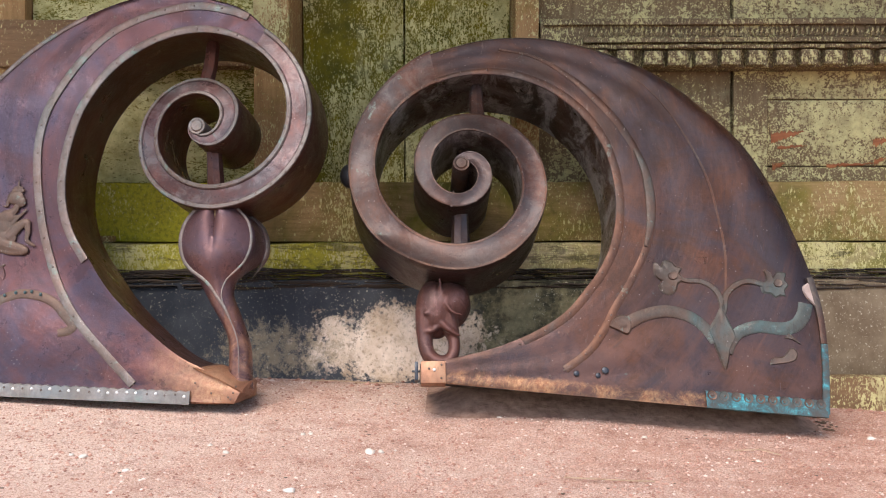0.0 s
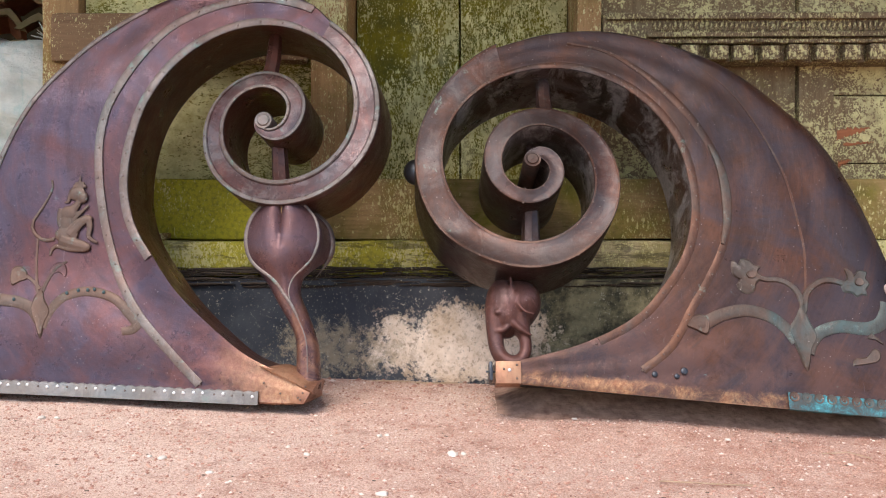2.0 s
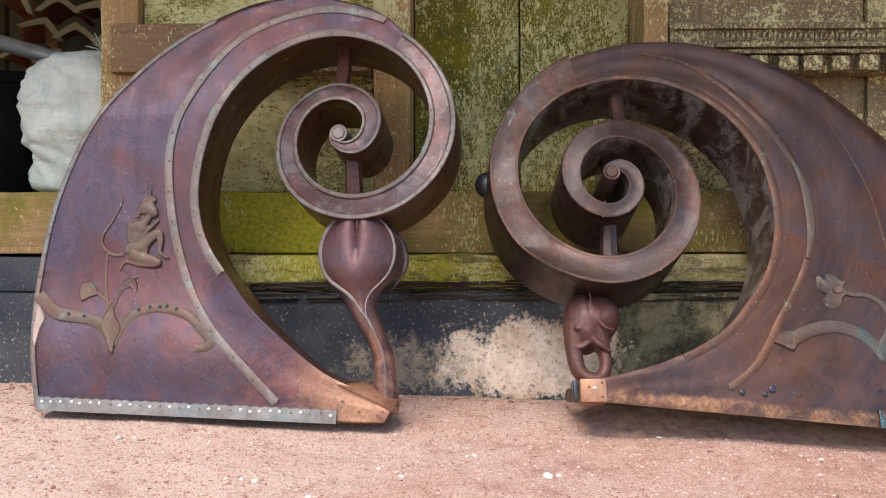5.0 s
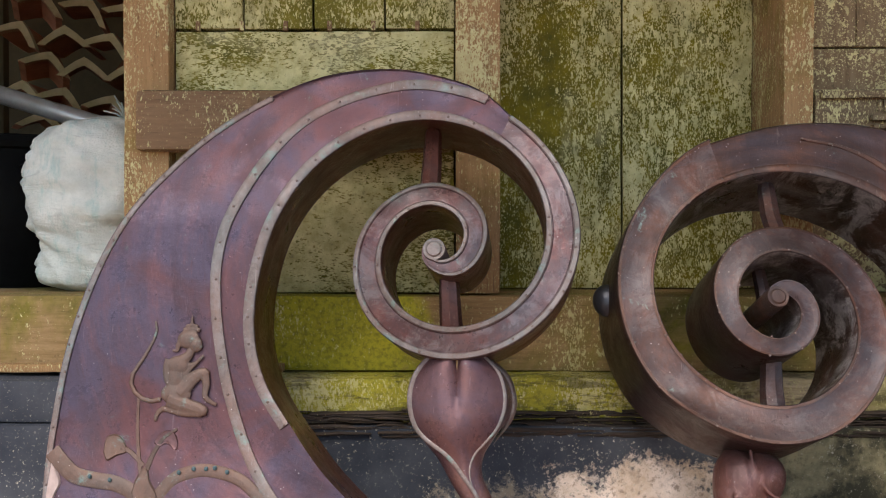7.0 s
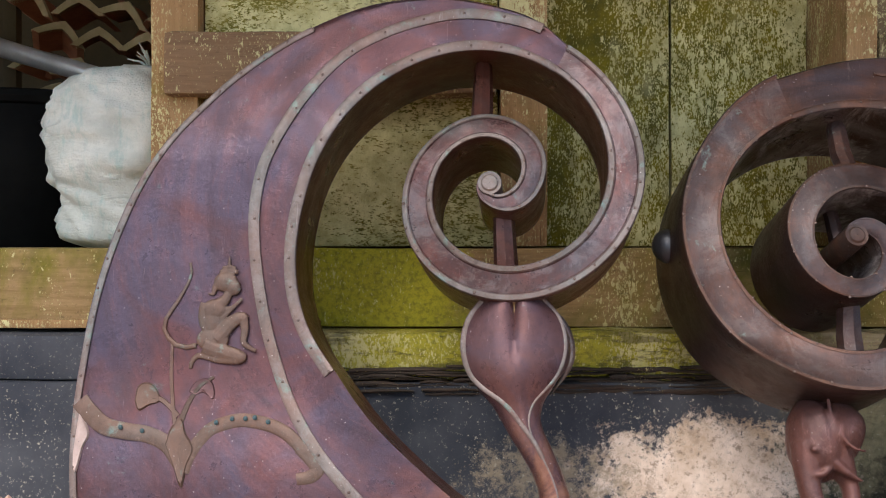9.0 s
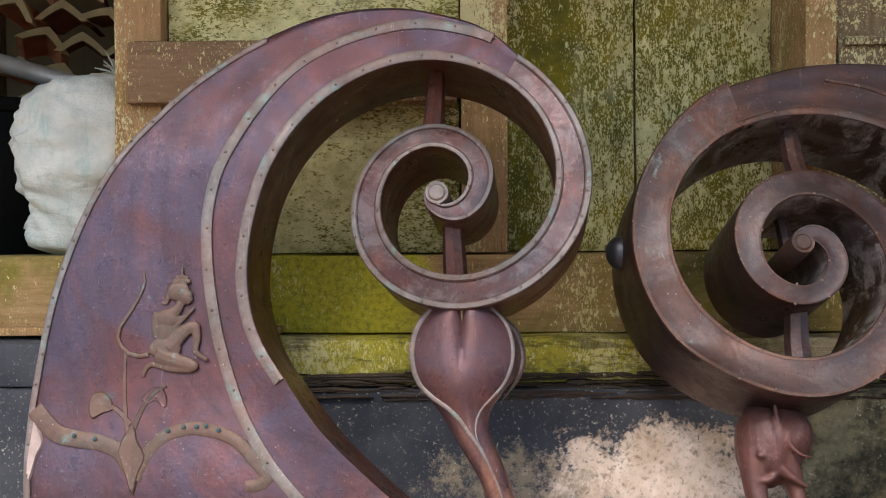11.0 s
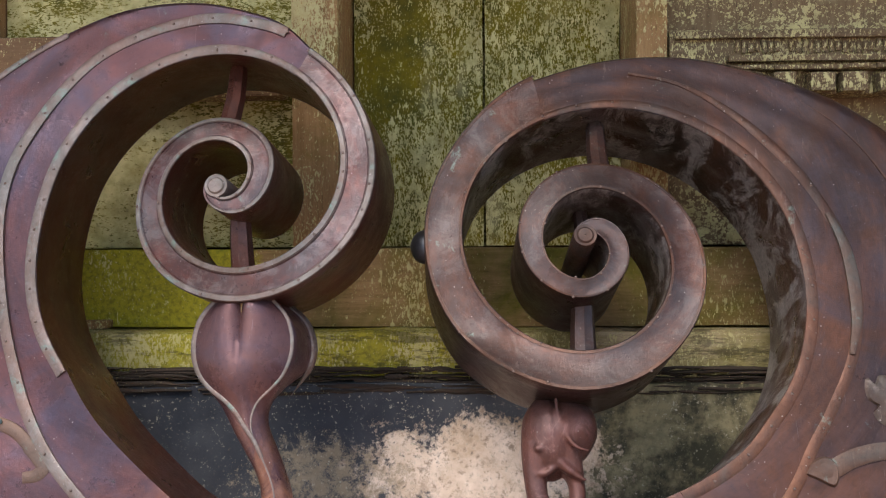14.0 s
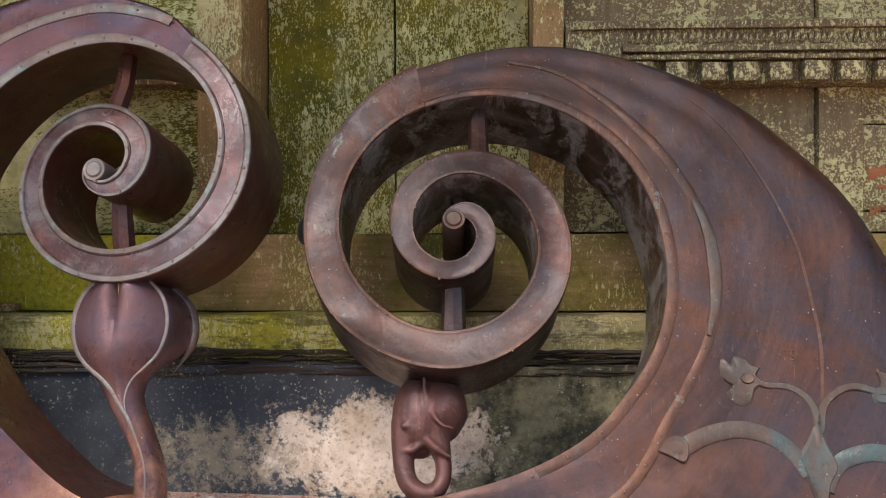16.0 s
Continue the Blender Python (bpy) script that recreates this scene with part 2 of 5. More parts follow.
def moss_wood(name, wood, wood2, moss=0.5, lichen=0.5, grain=(7, 7, 0.6), pale=0.0, rot=0.0, mossy=(0.17, 0.145, 0.014), flake=(1.5, 1.5, 0.75), bright=None, stain=0.0):
    """Old timber: grain and cracks, a film of moss, flakes of pale lichen, worn places. bright: (from, to) in x of a fresh green growth."""
    m, n, l, b = material(name)
    v, vg, vs = coords(n, l), coords(n, l, grain), coords(n, l, flake)
    g = noise_tex(n, l, vg, 9, 10, 0.75, 0.5)
    fine = noise_tex(n, l, v, 60, 8, 0.75)
    col = mix(n, l, ramp(n, l, g, (0.36, 0), (0.62, 1)), wood, wood2)
    col = mix(n, l, ramp(n, l, noise_tex(n, l, vg, 24, 6, 0.7), (0.30, 0.8), (0.40, 0)), col, tuple(0.25 * c for c in wood))
    film = ramp(n, l, noise_tex(n, l, v, 2.4, 10, 0.7, 0.4), (0.74 - 0.6 * moss, 0), (0.90 - 0.6 * moss, 0.92))
    green = mix(n, l, ramp(n, l, noise_tex(n, l, v, 9, 8, 0.75), (0.38, 0), (0.62, 1)), mossy, (0.074, 0.072, 0.006))
    col = mix(n, l, film, col, green)
    if bright:
        sep = n.new("ShaderNodeSeparateXYZ")
        l.new(v, sep.inputs[0])
        x = calc(n, l, "ADD", sep.outputs[0], calc(n, l, "MULTIPLY", noise_tex(n, l, v, 5, 8, 0.7), 0.9))
        mid, half = (bright[0] + bright[1]) / 2 + 0.45, (bright[1] - bright[0]) / 2
        grow = ramp(n, l, calc(n, l, "DIVIDE", calc(n, l, "ABSOLUTE", calc(n, l, "SUBTRACT", x, mid)), half), (0.6, 0.92), (1.0, 0))
        col = mix(n, l, grow, col, mix(n, l, ramp(n, l, fine, (0.4, 0), (0.62, 1)), (0.42, 0.37, 0.02), (0.19, 0.18, 0.015)))
    if pale:
        col = mix(n, l, ramp(n, l, noise_tex(n, l, vs, 1.7, 9, 0.68), (0.62 - 0.2 * pale, 0), (0.72 - 0.12 * pale, 0.8)), col, mix(n, l, fine, (0.25, 0.21, 0.085), (0.54, 0.49, 0.31)))
    where = noise_tex(n, l, vs, 2.6, 6, 0.65)
    spots = None
    for scale, shift in ((58, 0.005), (135, 0.005)):
        thr = calc(n, l, "ADD", noise_tex(n, l, vs, scale, 4, 0.6), calc(n, l, "MULTIPLY", where, 0.6))
        one = ramp(n, l, thr, (0.980 + shift - 0.2 * lichen, 0), (1.014 + shift - 0.2 * lichen, 1.0))
        spots = one if spots is None else calc(n, l, "MAXIMUM", spots, one)
    col = mix(n, l, calc(n, l, "MULTIPLY", spots, ramp(n, l, noise_tex(n, l, v, 17, 5, 0.7), (0.35, 0.45), (0.6, 0.95))), col, mix(n, l, where, (0.74, 0.67, 0.33), (0.43, 0.37, 0.165)))
    col = mix(n, l, ramp(n, l, fine, (0.30, 0.6), (0.42, 0)), col, (0.03, 0.026, 0.008))
    if stain:
        col = mix(n, l, ramp(n, l, noise_tex(n, l, coords(n, l, (3.2, 3.2, 0.9)), 1.6, 8, 0.7, 0.6), (0.50, 0), (0.66, stain)), col, (0.034, 0.031, 0.006))
    if rot:
        col = mix(n, l, ramp(n, l, noise_tex(n, l, coords(n, l, (1, 1, 5)), 5, 10, 0.75), (0.54, 0), (0.60, rot)), col, (0.022, 0.018, 0.014))
    l.new(col, b.inputs["Base Color"])
    b.inputs["Roughness"].default_value = 0.85
    b.inputs["Specular IOR Level"].default_value = 0.25
    bump(n, l, b, mix(n, l, 0.5, mix(n, l, 0.5, g, fine), spots), 0.55, 0.012)
    return m


DOOR_WOOD = moss_wood("door_wood", (0.14, 0.095, 0.022), (0.23, 0.155, 0.035), 0.95, 0.78, pale=0.16, mossy=(0.185, 0.148, 0.004), stain=0.55)
DOOR_PALE = moss_wood("door_wood_pale", (0.16, 0.11, 0.03), (0.26, 0.18, 0.05), 0.85, 0.88, pale=0.32, mossy=(0.195, 0.155, 0.005), stain=0.25)
PANEL_WOOD = moss_wood("panel_wood", (0.18, 0.12, 0.035), (0.26, 0.18, 0.06), 0.75, 0.78, pale=0.25, stain=0.4)
PANEL_LOW = moss_wood("panel_low_wood", (0.20, 0.145, 0.03), (0.28, 0.20, 0.05), 0.75, 1.02, pale=0.42, mossy=(0.20, 0.165, 0.02), flake=(0.8, 1.5, 1.7))
POST_WOOD = moss_wood("post_wood", (0.24, 0.135, 0.055), (0.36, 0.21, 0.09), 0.38, 0.55)
GREY_WOOD = moss_wood("grey_wood", (0.135, 0.088, 0.044), (0.215, 0.150, 0.080), 0.20, 0.74, pale=0.14, flake=(1.1, 1.5, 1.1))
RAIL_WOOD = moss_wood("rail_wood", (0.105, 0.070, 0.036), (0.185, 0.130, 0.072), 0.2, 0.46, (0.6, 7, 7))
BOARD_WOOD = moss_wood("board_wood", (0.22, 0.135, 0.055), (0.34, 0.22, 0.10), 0.5, 0.22, (0.6, 7, 7), bright=(-1.45, -0.72))
BEAM_WOOD = moss_wood("beam_wood", (0.56, 0.45, 0.28), (0.38, 0.29, 0.15), 0.5, 0.66, (0.6, 7, 7), rot=0.6, mossy=(0.27, 0.235, 0.06), bright=(-1.35, 0.10))
BROWN_WOOD = moss_wood("brown_wood", (0.135, 0.075, 0.036), (0.22, 0.13, 0.066), 0.15, 0.6, (0.6, 7, 7))


def raw_wood():
    m, n, l, b = material("split_wood")
    g = noise_tex(n, l, coords(n, l, (1, 6, 8)), 9, 6, 0.7)
    l.new(ramp(n, l, g, (0.3, (0.22, 0.07, 0.028)), (0.7, (0.42, 0.155, 0.06))), b.inputs["Base Color"])
    b.inputs["Roughness"].default_value = 0.9
    bump(n, l, b, g, 0.5, 0.01)
    return m


SPLIT = raw_wood()
SLIVER_WOOD = moss_wood("sliver_wood", (0.022, 0.019, 0.017), (0.07, 0.047, 0.032), 0.15, 0.05, (0.5, 7, 12))


def plaster():
    """Blackened base plaster, fallen away in pale patches low down, mossy towards its end."""
    m, n, l, b = material("base_plaster")
    v = coords(n, l)
    sep = n.new("ShaderNodeSeparateXYZ")
    l.new(v, sep.inputs[0])
    x, z = sep.outputs[0], sep.outputs[2]
    rag = noise_tex(n, l, v, 9, 10, 0.75, 0.5)
    fine = noise_tex(n, l, v, 55, 5, 0.7)
    dark = mix(n, l, ramp(n, l, noise_tex(n, l, v, 5, 6), (0.3, 0), (0.7, 1)), (0.020, 0.023, 0.031), (0.062, 0.064, 0.071))
    green = mix(n, l, ramp(n, l, noise_tex(n, l, v, 9, 7, 0.7), (0.42, 0), (0.62, 1)), (0.035, 0.033, 0.018), (0.25, 0.21, 0.115))
    green = mix(n, l, ramp(n, l, noise_tex(n, l, v, 26, 9, 0.8), (0.36, 0.8), (0.50, 0)), green, (0.03, 0.027, 0.016))
    brown = mix(n, l, ramp(n, l, noise_tex(n, l, v, 6, 7, 0.7), (0.4, 0), (0.65, 1)), (0.10, 0.066, 0.036), (0.19, 0.14, 0.088))
    col = mix(n, l, ramp(n, l, calc(n, l, "ADD", x, calc(n, l, "MULTIPLY", rag, 0.5)), (0.30, 0), (0.42, 1)), dark, green)
    wide = ramp(n, l, calc(n, l, "ADD", calc(n, l, "MULTIPLY", x, 0.5), calc(n, l, "MULTIPLY", rag, 0.2)), (0.55, 0), (0.75, 1))
    col = mix(n, l, wide, col, brown)
    # the bare patch: an oval about x -0.25, z 0.15, and a smaller one beside it
    def oval(cx, cz, rx, rz):
        a = calc(n, l, "POWER", calc(n, l, "DIVIDE", calc(n, l, "SUBTRACT", x, cx), rx), 2.0)
        c = calc(n, l, "POWER", calc(n, l, "DIVIDE", calc(n, l, "SUBTRACT", z, cz), rz), 2.0)
        return calc(n, l, "ADD", a, c)
    near = oval(-0.13, 0.14, 0.36, 0.150)
    edge = calc(n, l, "ADD", near, calc(n, l, "MULTIPLY", calc(n, l, "SUBTRACT", rag, 0.5), 3.4))
    edge = calc(n, l, "ADD", edge, calc(n, l, "MULTIPLY", calc(n, l, "SUBTRACT", fine, 0.5), 2.6))
    bare = ramp(n, l, edge, (0.55, 1), (1.30, 0))
    pale = mix(n, l, ramp(n, l, noise_tex(n, l, v, 10, 8, 0.7), (0.35, 0), (0.65, 1)), (0.50, 0.36, 0.24), (0.78, 0.64, 0.52))
    pale = mix(n, l, ramp(n, l, fine, (0.34, 0.75), (0.46, 0)), pale, (0.20, 0.13, 0.085))
    pale = mix(n, l, ramp(n, l, noise_tex(n, l, v, 17, 9, 0.75), (0.52, 0), (0.64, 0.6)), pale, (0.30, 0.21, 0.14))
    col = mix(n, l, bare, col, pale)
    mould = calc(n, l, "ADD", oval(-0.58, 0.12, 0.22, 0.11), calc(n, l, "MULTIPLY", calc(n, l, "SUBTRACT", noise_tex(n, l, v, 24, 10, 0.85), 0.5), 9.0))
    col = mix(n, l, ramp(n, l, mould, (-0.2, 0.8), (0.9, 0)), col, mix(n, l, fine, (0.20, 0.15, 0.085), (0.40, 0.32, 0.22)))
    flecks = calc(n, l, "MULTIPLY", ramp(n, l, noise_tex(n, l, v, 105, 4, 0.7), (0.60, 0), (0.67, 1)), ramp(n, l, noise_tex(n, l, v, 4, 4), (0.40, 0.25), (0.58, 0.9)))
    col = mix(n, l, flecks, col, (0.45, 0.40, 0.30))
    l.new(col, b.inputs["Base Color"])
    b.inputs["Roughness"].default_value = 0.9
    b.inputs["Specular IOR Level"].default_value = 0.45
    bump(n, l, b, mix(n, l, 0.4, bare, fine), 0.4, 0.008)
    return m


PLASTER = plaster()


def red_ground():
    m, n, l, b = material("red_ground")
    v = coords(n, l)
    big = noise_tex(n, l, v, 1.5, 9, 0.68, 0.4)
    mid = noise_tex(n, l, v, 8, 10, 0.75)
    grit = noise_tex(n, l, v, 190, 5, 0.8)
    col = mix(n, l, ramp(n, l, big, (0.38, 0), (0.60, 1)), (0.37, 0.160, 0.108), (0.50, 0.275, 0.198))
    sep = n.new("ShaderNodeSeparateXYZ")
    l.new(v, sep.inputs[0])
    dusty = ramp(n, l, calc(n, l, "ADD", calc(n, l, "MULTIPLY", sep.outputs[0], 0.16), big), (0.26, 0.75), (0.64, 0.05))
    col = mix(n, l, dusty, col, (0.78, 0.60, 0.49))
    col = mix(n, l, ramp(n, l, mid, (0.46, 0), (0.66, 0.7)), col, (0.68, 0.47, 0.375))
    col = mix(n, l, ramp(n, l, mid, (0.32, 0.75), (0.46, 0)), col, (0.28, 0.12, 0.08))
    col = mix(n, l, ramp(n, l, grit, (0.38, 0.8), (0.48, 0)), col, (0.19, 0.08, 0.055))
    col = mix(n, l, ramp(n, l, noise_tex(n, l, v, 42, 8, 0.8), (0.36, 0.6), (0.47, 0)), col, (0.30, 0.135, 0.09))
    col = mix(n, l, ramp(n, l, grit, (0.55, 0), (0.63, 0.75)), col, (0.80, 0.69, 0.60))
    l.new(col, b.inputs["Base Color"])
    b.inputs["Roughness"].default_value = 0.95
    b.inputs["Specular IOR Level"].default_value = 0.2
    bump(n, l, b, mix(n, l, 0.5, mix(n, l, 0.6, mid, grit), noise_tex(n, l, v, 75, 6, 0.8)), 0.85, 0.016)
    return m


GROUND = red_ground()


def plain(name, c1, c2, scale=12, rough=0.8, metal=0.0, bumpy=0.3):
    m, n, l, b = material(name)
    v = coords(n, l)
    f = noise_tex(n, l, v, scale, 6, 0.65)
    l.new(ramp(n, l, f, (0.3, c1), (0.7, c2)), b.inputs["Base Color"])
    b.inputs["Roughness"].default_value, b.inputs["Metallic"].default_value = rough, metal
    bump(n, l, b, f, bumpy, 0.008)
    return m


STONE = plain("pale_stone", (0.46, 0.38, 0.31), (0.70, 0.62, 0.55), 30)


def grit_stone():
    """Loose grains, each of its own shade from dark red to pale."""
    m, n, l, b = material("grit")
    geo = n.new("ShaderNodeNewGeometry")
    l.new(ramp(n, l, geo.outputs["Random Per Island"], (0.0, (0.25, 0.115, 0.082)), (0.45, (0.38, 0.19, 0.135)), (0.88, (0.52, 0.32, 0.24)), (0.95, (0.66, 0.52, 0.44))), b.inputs["Base Color"])
    b.inputs["Roughness"].default_value = 0.9
    return m


GRIT = grit_stone()
STRAW = plain("straw", (0.24, 0.15, 0.09), (0.42, 0.30, 0.19), 40)
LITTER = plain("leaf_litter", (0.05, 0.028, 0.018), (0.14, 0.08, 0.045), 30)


def woven_sack():
    m, n, l, b = material("woven_sack")
    v = coords(n, l)
    col = mix(n, l, ramp(n, l, noise_tex(n, l, v, 7, 8, 0.7), (0.35, 0), (0.65, 1)), (0.40, 0.415, 0.35), (0.60, 0.595, 0.51))
    col = mix(n, l, ramp(n, l, noise_tex(n, l, coords(n, l, (12, 12, 2)), 3, 6, 0.7), (0.52, 0), (0.66, 0.55)), col, (0.26, 0.39, 0.34))
    fold = noise_tex(n, l, coords(n, l, (2, 2, 9)), 2.4, 3, 0.5, 1.0)
    # shading of the folds, put into the colour as grey streaks
    col = mix(n, l, ramp(n, l, fold, (0.62, 0), (0.68, 0.4)), col, (0.26, 0.27, 0.23))
    l.new(col, b.inputs["Base Color"])
    b.inputs["Roughness"].default_value = 0.5
    bump(n, l, b, mix(n, l, 0.25, fold, noise_tex(n, l, v, 150, 3)), 0.6, 0.025)
    return m


SACK = woven_sack()
BLACK = plain("black_rubber", (0.002, 0.002, 0.0018), (0.006, 0.006, 0.005), 9, 0.75)
BLACK.node_tree.nodes["Principled BSDF"].inputs["Specular IOR Level"].default_value = 0.08
IRON = plain("dark_iron", (0.02, 0.021, 0.026), (0.05, 0.052, 0.06), 20, 0.4, 0.6)
TILE = plain("clay_tile", (0.32, 0.12, 0.055), (0.50, 0.22, 0.105), 9)
TILE_EDGE = plain("clay_tile_rim", (0.46, 0.37, 0.18), (0.68, 0.57, 0.33), 9)
PIPE = plain("galvanised_pipe", (0.55, 0.56, 0.52), (0.75, 0.76, 0.72), 9, 0.28, 0.7, 0.05)
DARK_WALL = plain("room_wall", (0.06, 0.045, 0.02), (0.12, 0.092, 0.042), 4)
EAVE = plain("eave_boards", (0.14, 0.10, 0.06), (0.22, 0.16, 0.10), 6)
RIVET = plain("rivet_metal", (0.06, 0.045, 0.04), (0.16, 0.11, 0.09), 60, 0.5, 0.6)
RIVET_PALE = plain("rivet_pale", (0.5, 0.48, 0.46), (0.7, 0.68, 0.66), 60, 0.5, 0.4)
SOLDER = plain("yellow_corrosion", (0.17, 0.10, 0.05), (0.38, 0.26, 0.12), 55, 0.9)


# ---- mesh helpers ----
def thing(name, m, label, category, group="", kind=""):
    ob = new(name)
    ob.matrix_world = m
    return tagged(ob, label, category, group, kind)


def finish(name, bm, mat, smooth=0.7):
    bmesh.ops.recalc_face_normals(bm, faces=bm.faces[:])
    me = bpy.data.meshes.new(name)
    bm.to_mesh(me)
    bm.free()
    for p in me.polygons:
        p.use_smooth = True
    if smooth:
        me.set_sharp_from_angle(angle=smooth)
    me.materials.append(mat)
    return me


WARP = {}


def part(name, bm, mat, parent, label="", smooth=0.7, flat=True):
    if flat and parent.name in WARP:
        for v in bm.verts:
            v.co.y += WARP[parent.name](v.co.x, v.co.z)
    ob = new(name, finish(name, bm, mat, smooth))
    ob.parent = parent
    if label:
        tagged(ob, label)
    return ob


def piece(name, bm, mat, label, category="", kind="", group="", smooth=0.7):
    return tagged(new(name, finish(name, bm, mat, smooth)), label, category, group, kind)


def slab(bm, x0, x1, y0, y1, z0, z1, bev=0.006, wobble=0.0, cuts=0, seed=0):
    """A board with softened edges, cut along its length and slightly uneven."""
    b2 = bmesh.new()
    bmesh.ops.create_cube(b2, size=1)
    for v in b2.verts:
        v.co = Vector(((x0 + x1) / 2 + v.co.x * (x1 - x0), (y0 + y1) / 2 + v.co.y * (y1 - y0), (z0 + z1) / 2 + v.co.z * (z1 - z0)))
    if bev:
        bmesh.ops.bevel(b2, geom=b2.edges[:], offset=bev, segments=2, affect="EDGES", profile=0.6)
    if cuts:
        axis = 0 if x1 - x0 > z1 - z0 else 2
        a, c = ((x0, x1), (z0, z1))[axis // 2]
        for k in range(1, cuts):
            p, nrm = Vector((0, 0, 0)), Vector((0, 0, 0))
            p[axis], nrm[axis] = a + (c - a) * k / cuts, 1
            bmesh.ops.bisect_plane(b2, geom=b2.verts[:] + b2.edges[:] + b2.faces[:], plane_co=p, plane_no=nrm)
    if wobble:
        for v in b2.verts:
            v.co += noise.noise_vector(v.co * 6 + Vector((seed, 0, 0))) * wobble
    me = bpy.data.meshes.new("tmp")
    b2.to_mesh(me)
    b2.free()
    bm.from_mesh(me)
    bpy.data.meshes.remove(me)
    return bm


def board(name, box, mat, label, category="", kind="structure", bev=0.006, wobble=0.003, cuts=0, parent=None, seed=0):
    bm = slab(bmesh.new(), *box, bev=bev, wobble=wobble, cuts=cuts, seed=seed)
    if parent:
        return part(name, bm, mat, parent, label)
    return piece(name, bm, mat, label, category, kind)


def spline(pts, n):
    """A smooth curve through the points, n samples evenly spread by length."""
    p = [Vector(q) for q in pts]
    p = [2 * p[0] - p[1]] + p + [2 * p[-1] - p[-2]]
    out = []
    for i in range(1, len(p) - 2):
        for k in range(24):
            t = k / 24
            a, b, c, d = p[i - 1:i + 3]
            out.append(0.5 * ((2 * b) + (c - a) * t + (2 * a - 5 * b + 4 * c - d) * t * t + (3 * b - a - 3 * c + d) * t ** 3))
    out.append(p[-2])
    return even(out, n)


def even(pts, n):
    acc = [0.0]
    for a, b in zip(pts, pts[1:]):
        acc.append(acc[-1] + (b - a).length)
    res, i = [], 0
    for k in range(n):
        s = acc[-1] * k / (n - 1)
        while i < len(acc) - 2 and acc[i + 1] < s:
            i += 1
        f = (s - acc[i]) / max(acc[i + 1] - acc[i], 1e-9)
        res.append(pts[i].lerp(pts[i + 1], min(max(f, 0), 1)))
    return res


def radius(table, k0, k):
    """Radius of a volute's edge at k eighths of a turn, smoothly between the table's values."""
    x = min(max(k - k0, 0), len(table) - 1.0001)
    i = int(x)
    t = x - i
    a, b, c, d = (table[min(max(i + o, 0), len(table) - 1)] for o in (-1, 0, 1, 2))
    return 0.5 * ((2 * b) + (c - a) * t + (2 * a - 5 * b + 4 * c - d) * t * t + (3 * b - a - 3 * c + d) * t ** 3)


def sheet(bm, rows):
    """Quads between rows of vertices; gives the grid of vertices."""
    g = [[bm.verts.new(c) for c in r] for r in rows]
    for a, b in zip(g, g[1:]):
        for i in range(len(a) - 1):
            bm.faces.new((a[i], a[i + 1], b[i + 1], b[i]))
    return g


def solid_band(bm, inner, outer, front, depth, shift=None):
    """A thick band between two edge curves. front: list of (share across, depth of the face there)."""
    rows = []
    for a, b in zip(inner, outer):
        face = [(a.lerp(b, s), w) for s, w in front]
        ring = [Vector((p.x, w, p.y)) for p, w in face]
        nb = 6
        side_b = [Vector((b.x, face[-1][1] + (depth - face[-1][1]) * k / nb, b.y)) for k in range(1, nb + 1)]
        side_a = [Vector((a.x, depth + (face[0][1] - depth) * k / nb, a.y)) for k in range(0, nb)]
        rows.append(ring + side_b + side_a)
    if shift:
        for r in rows:
            for p in r:
                p.z += shift(p.x, p.z, p.y)
    g = [[bm.verts.new(p) for p in r] for r in rows]
    m = len(g[0])
    for a, b in zip(g, g[1:]):
        for i in range(m):
            f = bm.faces.new((a[i], a[(i + 1) % m], b[(i + 1) % m], b[i]))
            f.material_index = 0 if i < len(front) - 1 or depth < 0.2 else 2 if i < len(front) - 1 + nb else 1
    bm.faces.new(g[0])
    bm.faces.new(list(reversed(g[-1])))
    return bm


def ribbon(pts, width, w0, w1, dome=0.0015):
    """A flat strip along a curve in the ornament's face, a little domed."""
    n = len(pts)
    bm = bmesh.new()
    rows = []
    for i, p in enumerate(pts):
        d = (pts[min(i + 1, n - 1)] - pts[max(i - 1, 0)])
        d = d.normalized() if d.length else Vector((1, 0))
        q = Vector((-d.y, d.x))
        wd = width(i / (n - 1)) if callable(width) else width
        a, b = p - q * wd / 2, p + q * wd / 2
        a2, b2 = p - q * wd * 0.36, p + q * wd * 0.36
        rows.append([Vector((a.x, w1, a.y)), Vector((a.x, w0 + dome, a.y)), Vector((a2.x, w0, a2.y)), Vector((b2.x, w0, b2.y)), Vector((b.x, w0 + dome, b.y)), Vector((b.x, w1, b.y))])
    g = sheet(bm, rows)
    bm.faces.new(g[0])
    bm.faces.new(list(reversed(g[-1])))
    return bm


def tube(bm, pts, radii, sides=10, squash=1.0):
    """A round bar along 3D points with its own radius at each."""
    n = len(pts)
    rows = []
    for i, p in enumerate(pts):
        d = (pts[min(i + 1, n - 1)] - pts[max(i - 1, 0)]).normalized()
        a = d.cross(Vector((0, 1, 0)))
        a = a.normalized() if a.length > 1e-4 else Vector((1, 0, 0))
        c = d.cross(a).normalized()
        r = radii[i] if isinstance(radii, (list, tuple)) else radii
        rows.append([bm.verts.new(p + (a * math.cos(t) + c * math.sin(t) * squash) * r) for t in (2 * math.pi * k / sides for k in range(sides))])
    for a, b in zip(rows, rows[1:]):
        for k in range(sides):
            bm.faces.new((a[k], a[(k + 1) % sides], b[(k + 1) % sides], b[k]))
    bm.faces.new(rows[0])
    bm.faces.new(list(reversed(rows[-1])))
    return bm


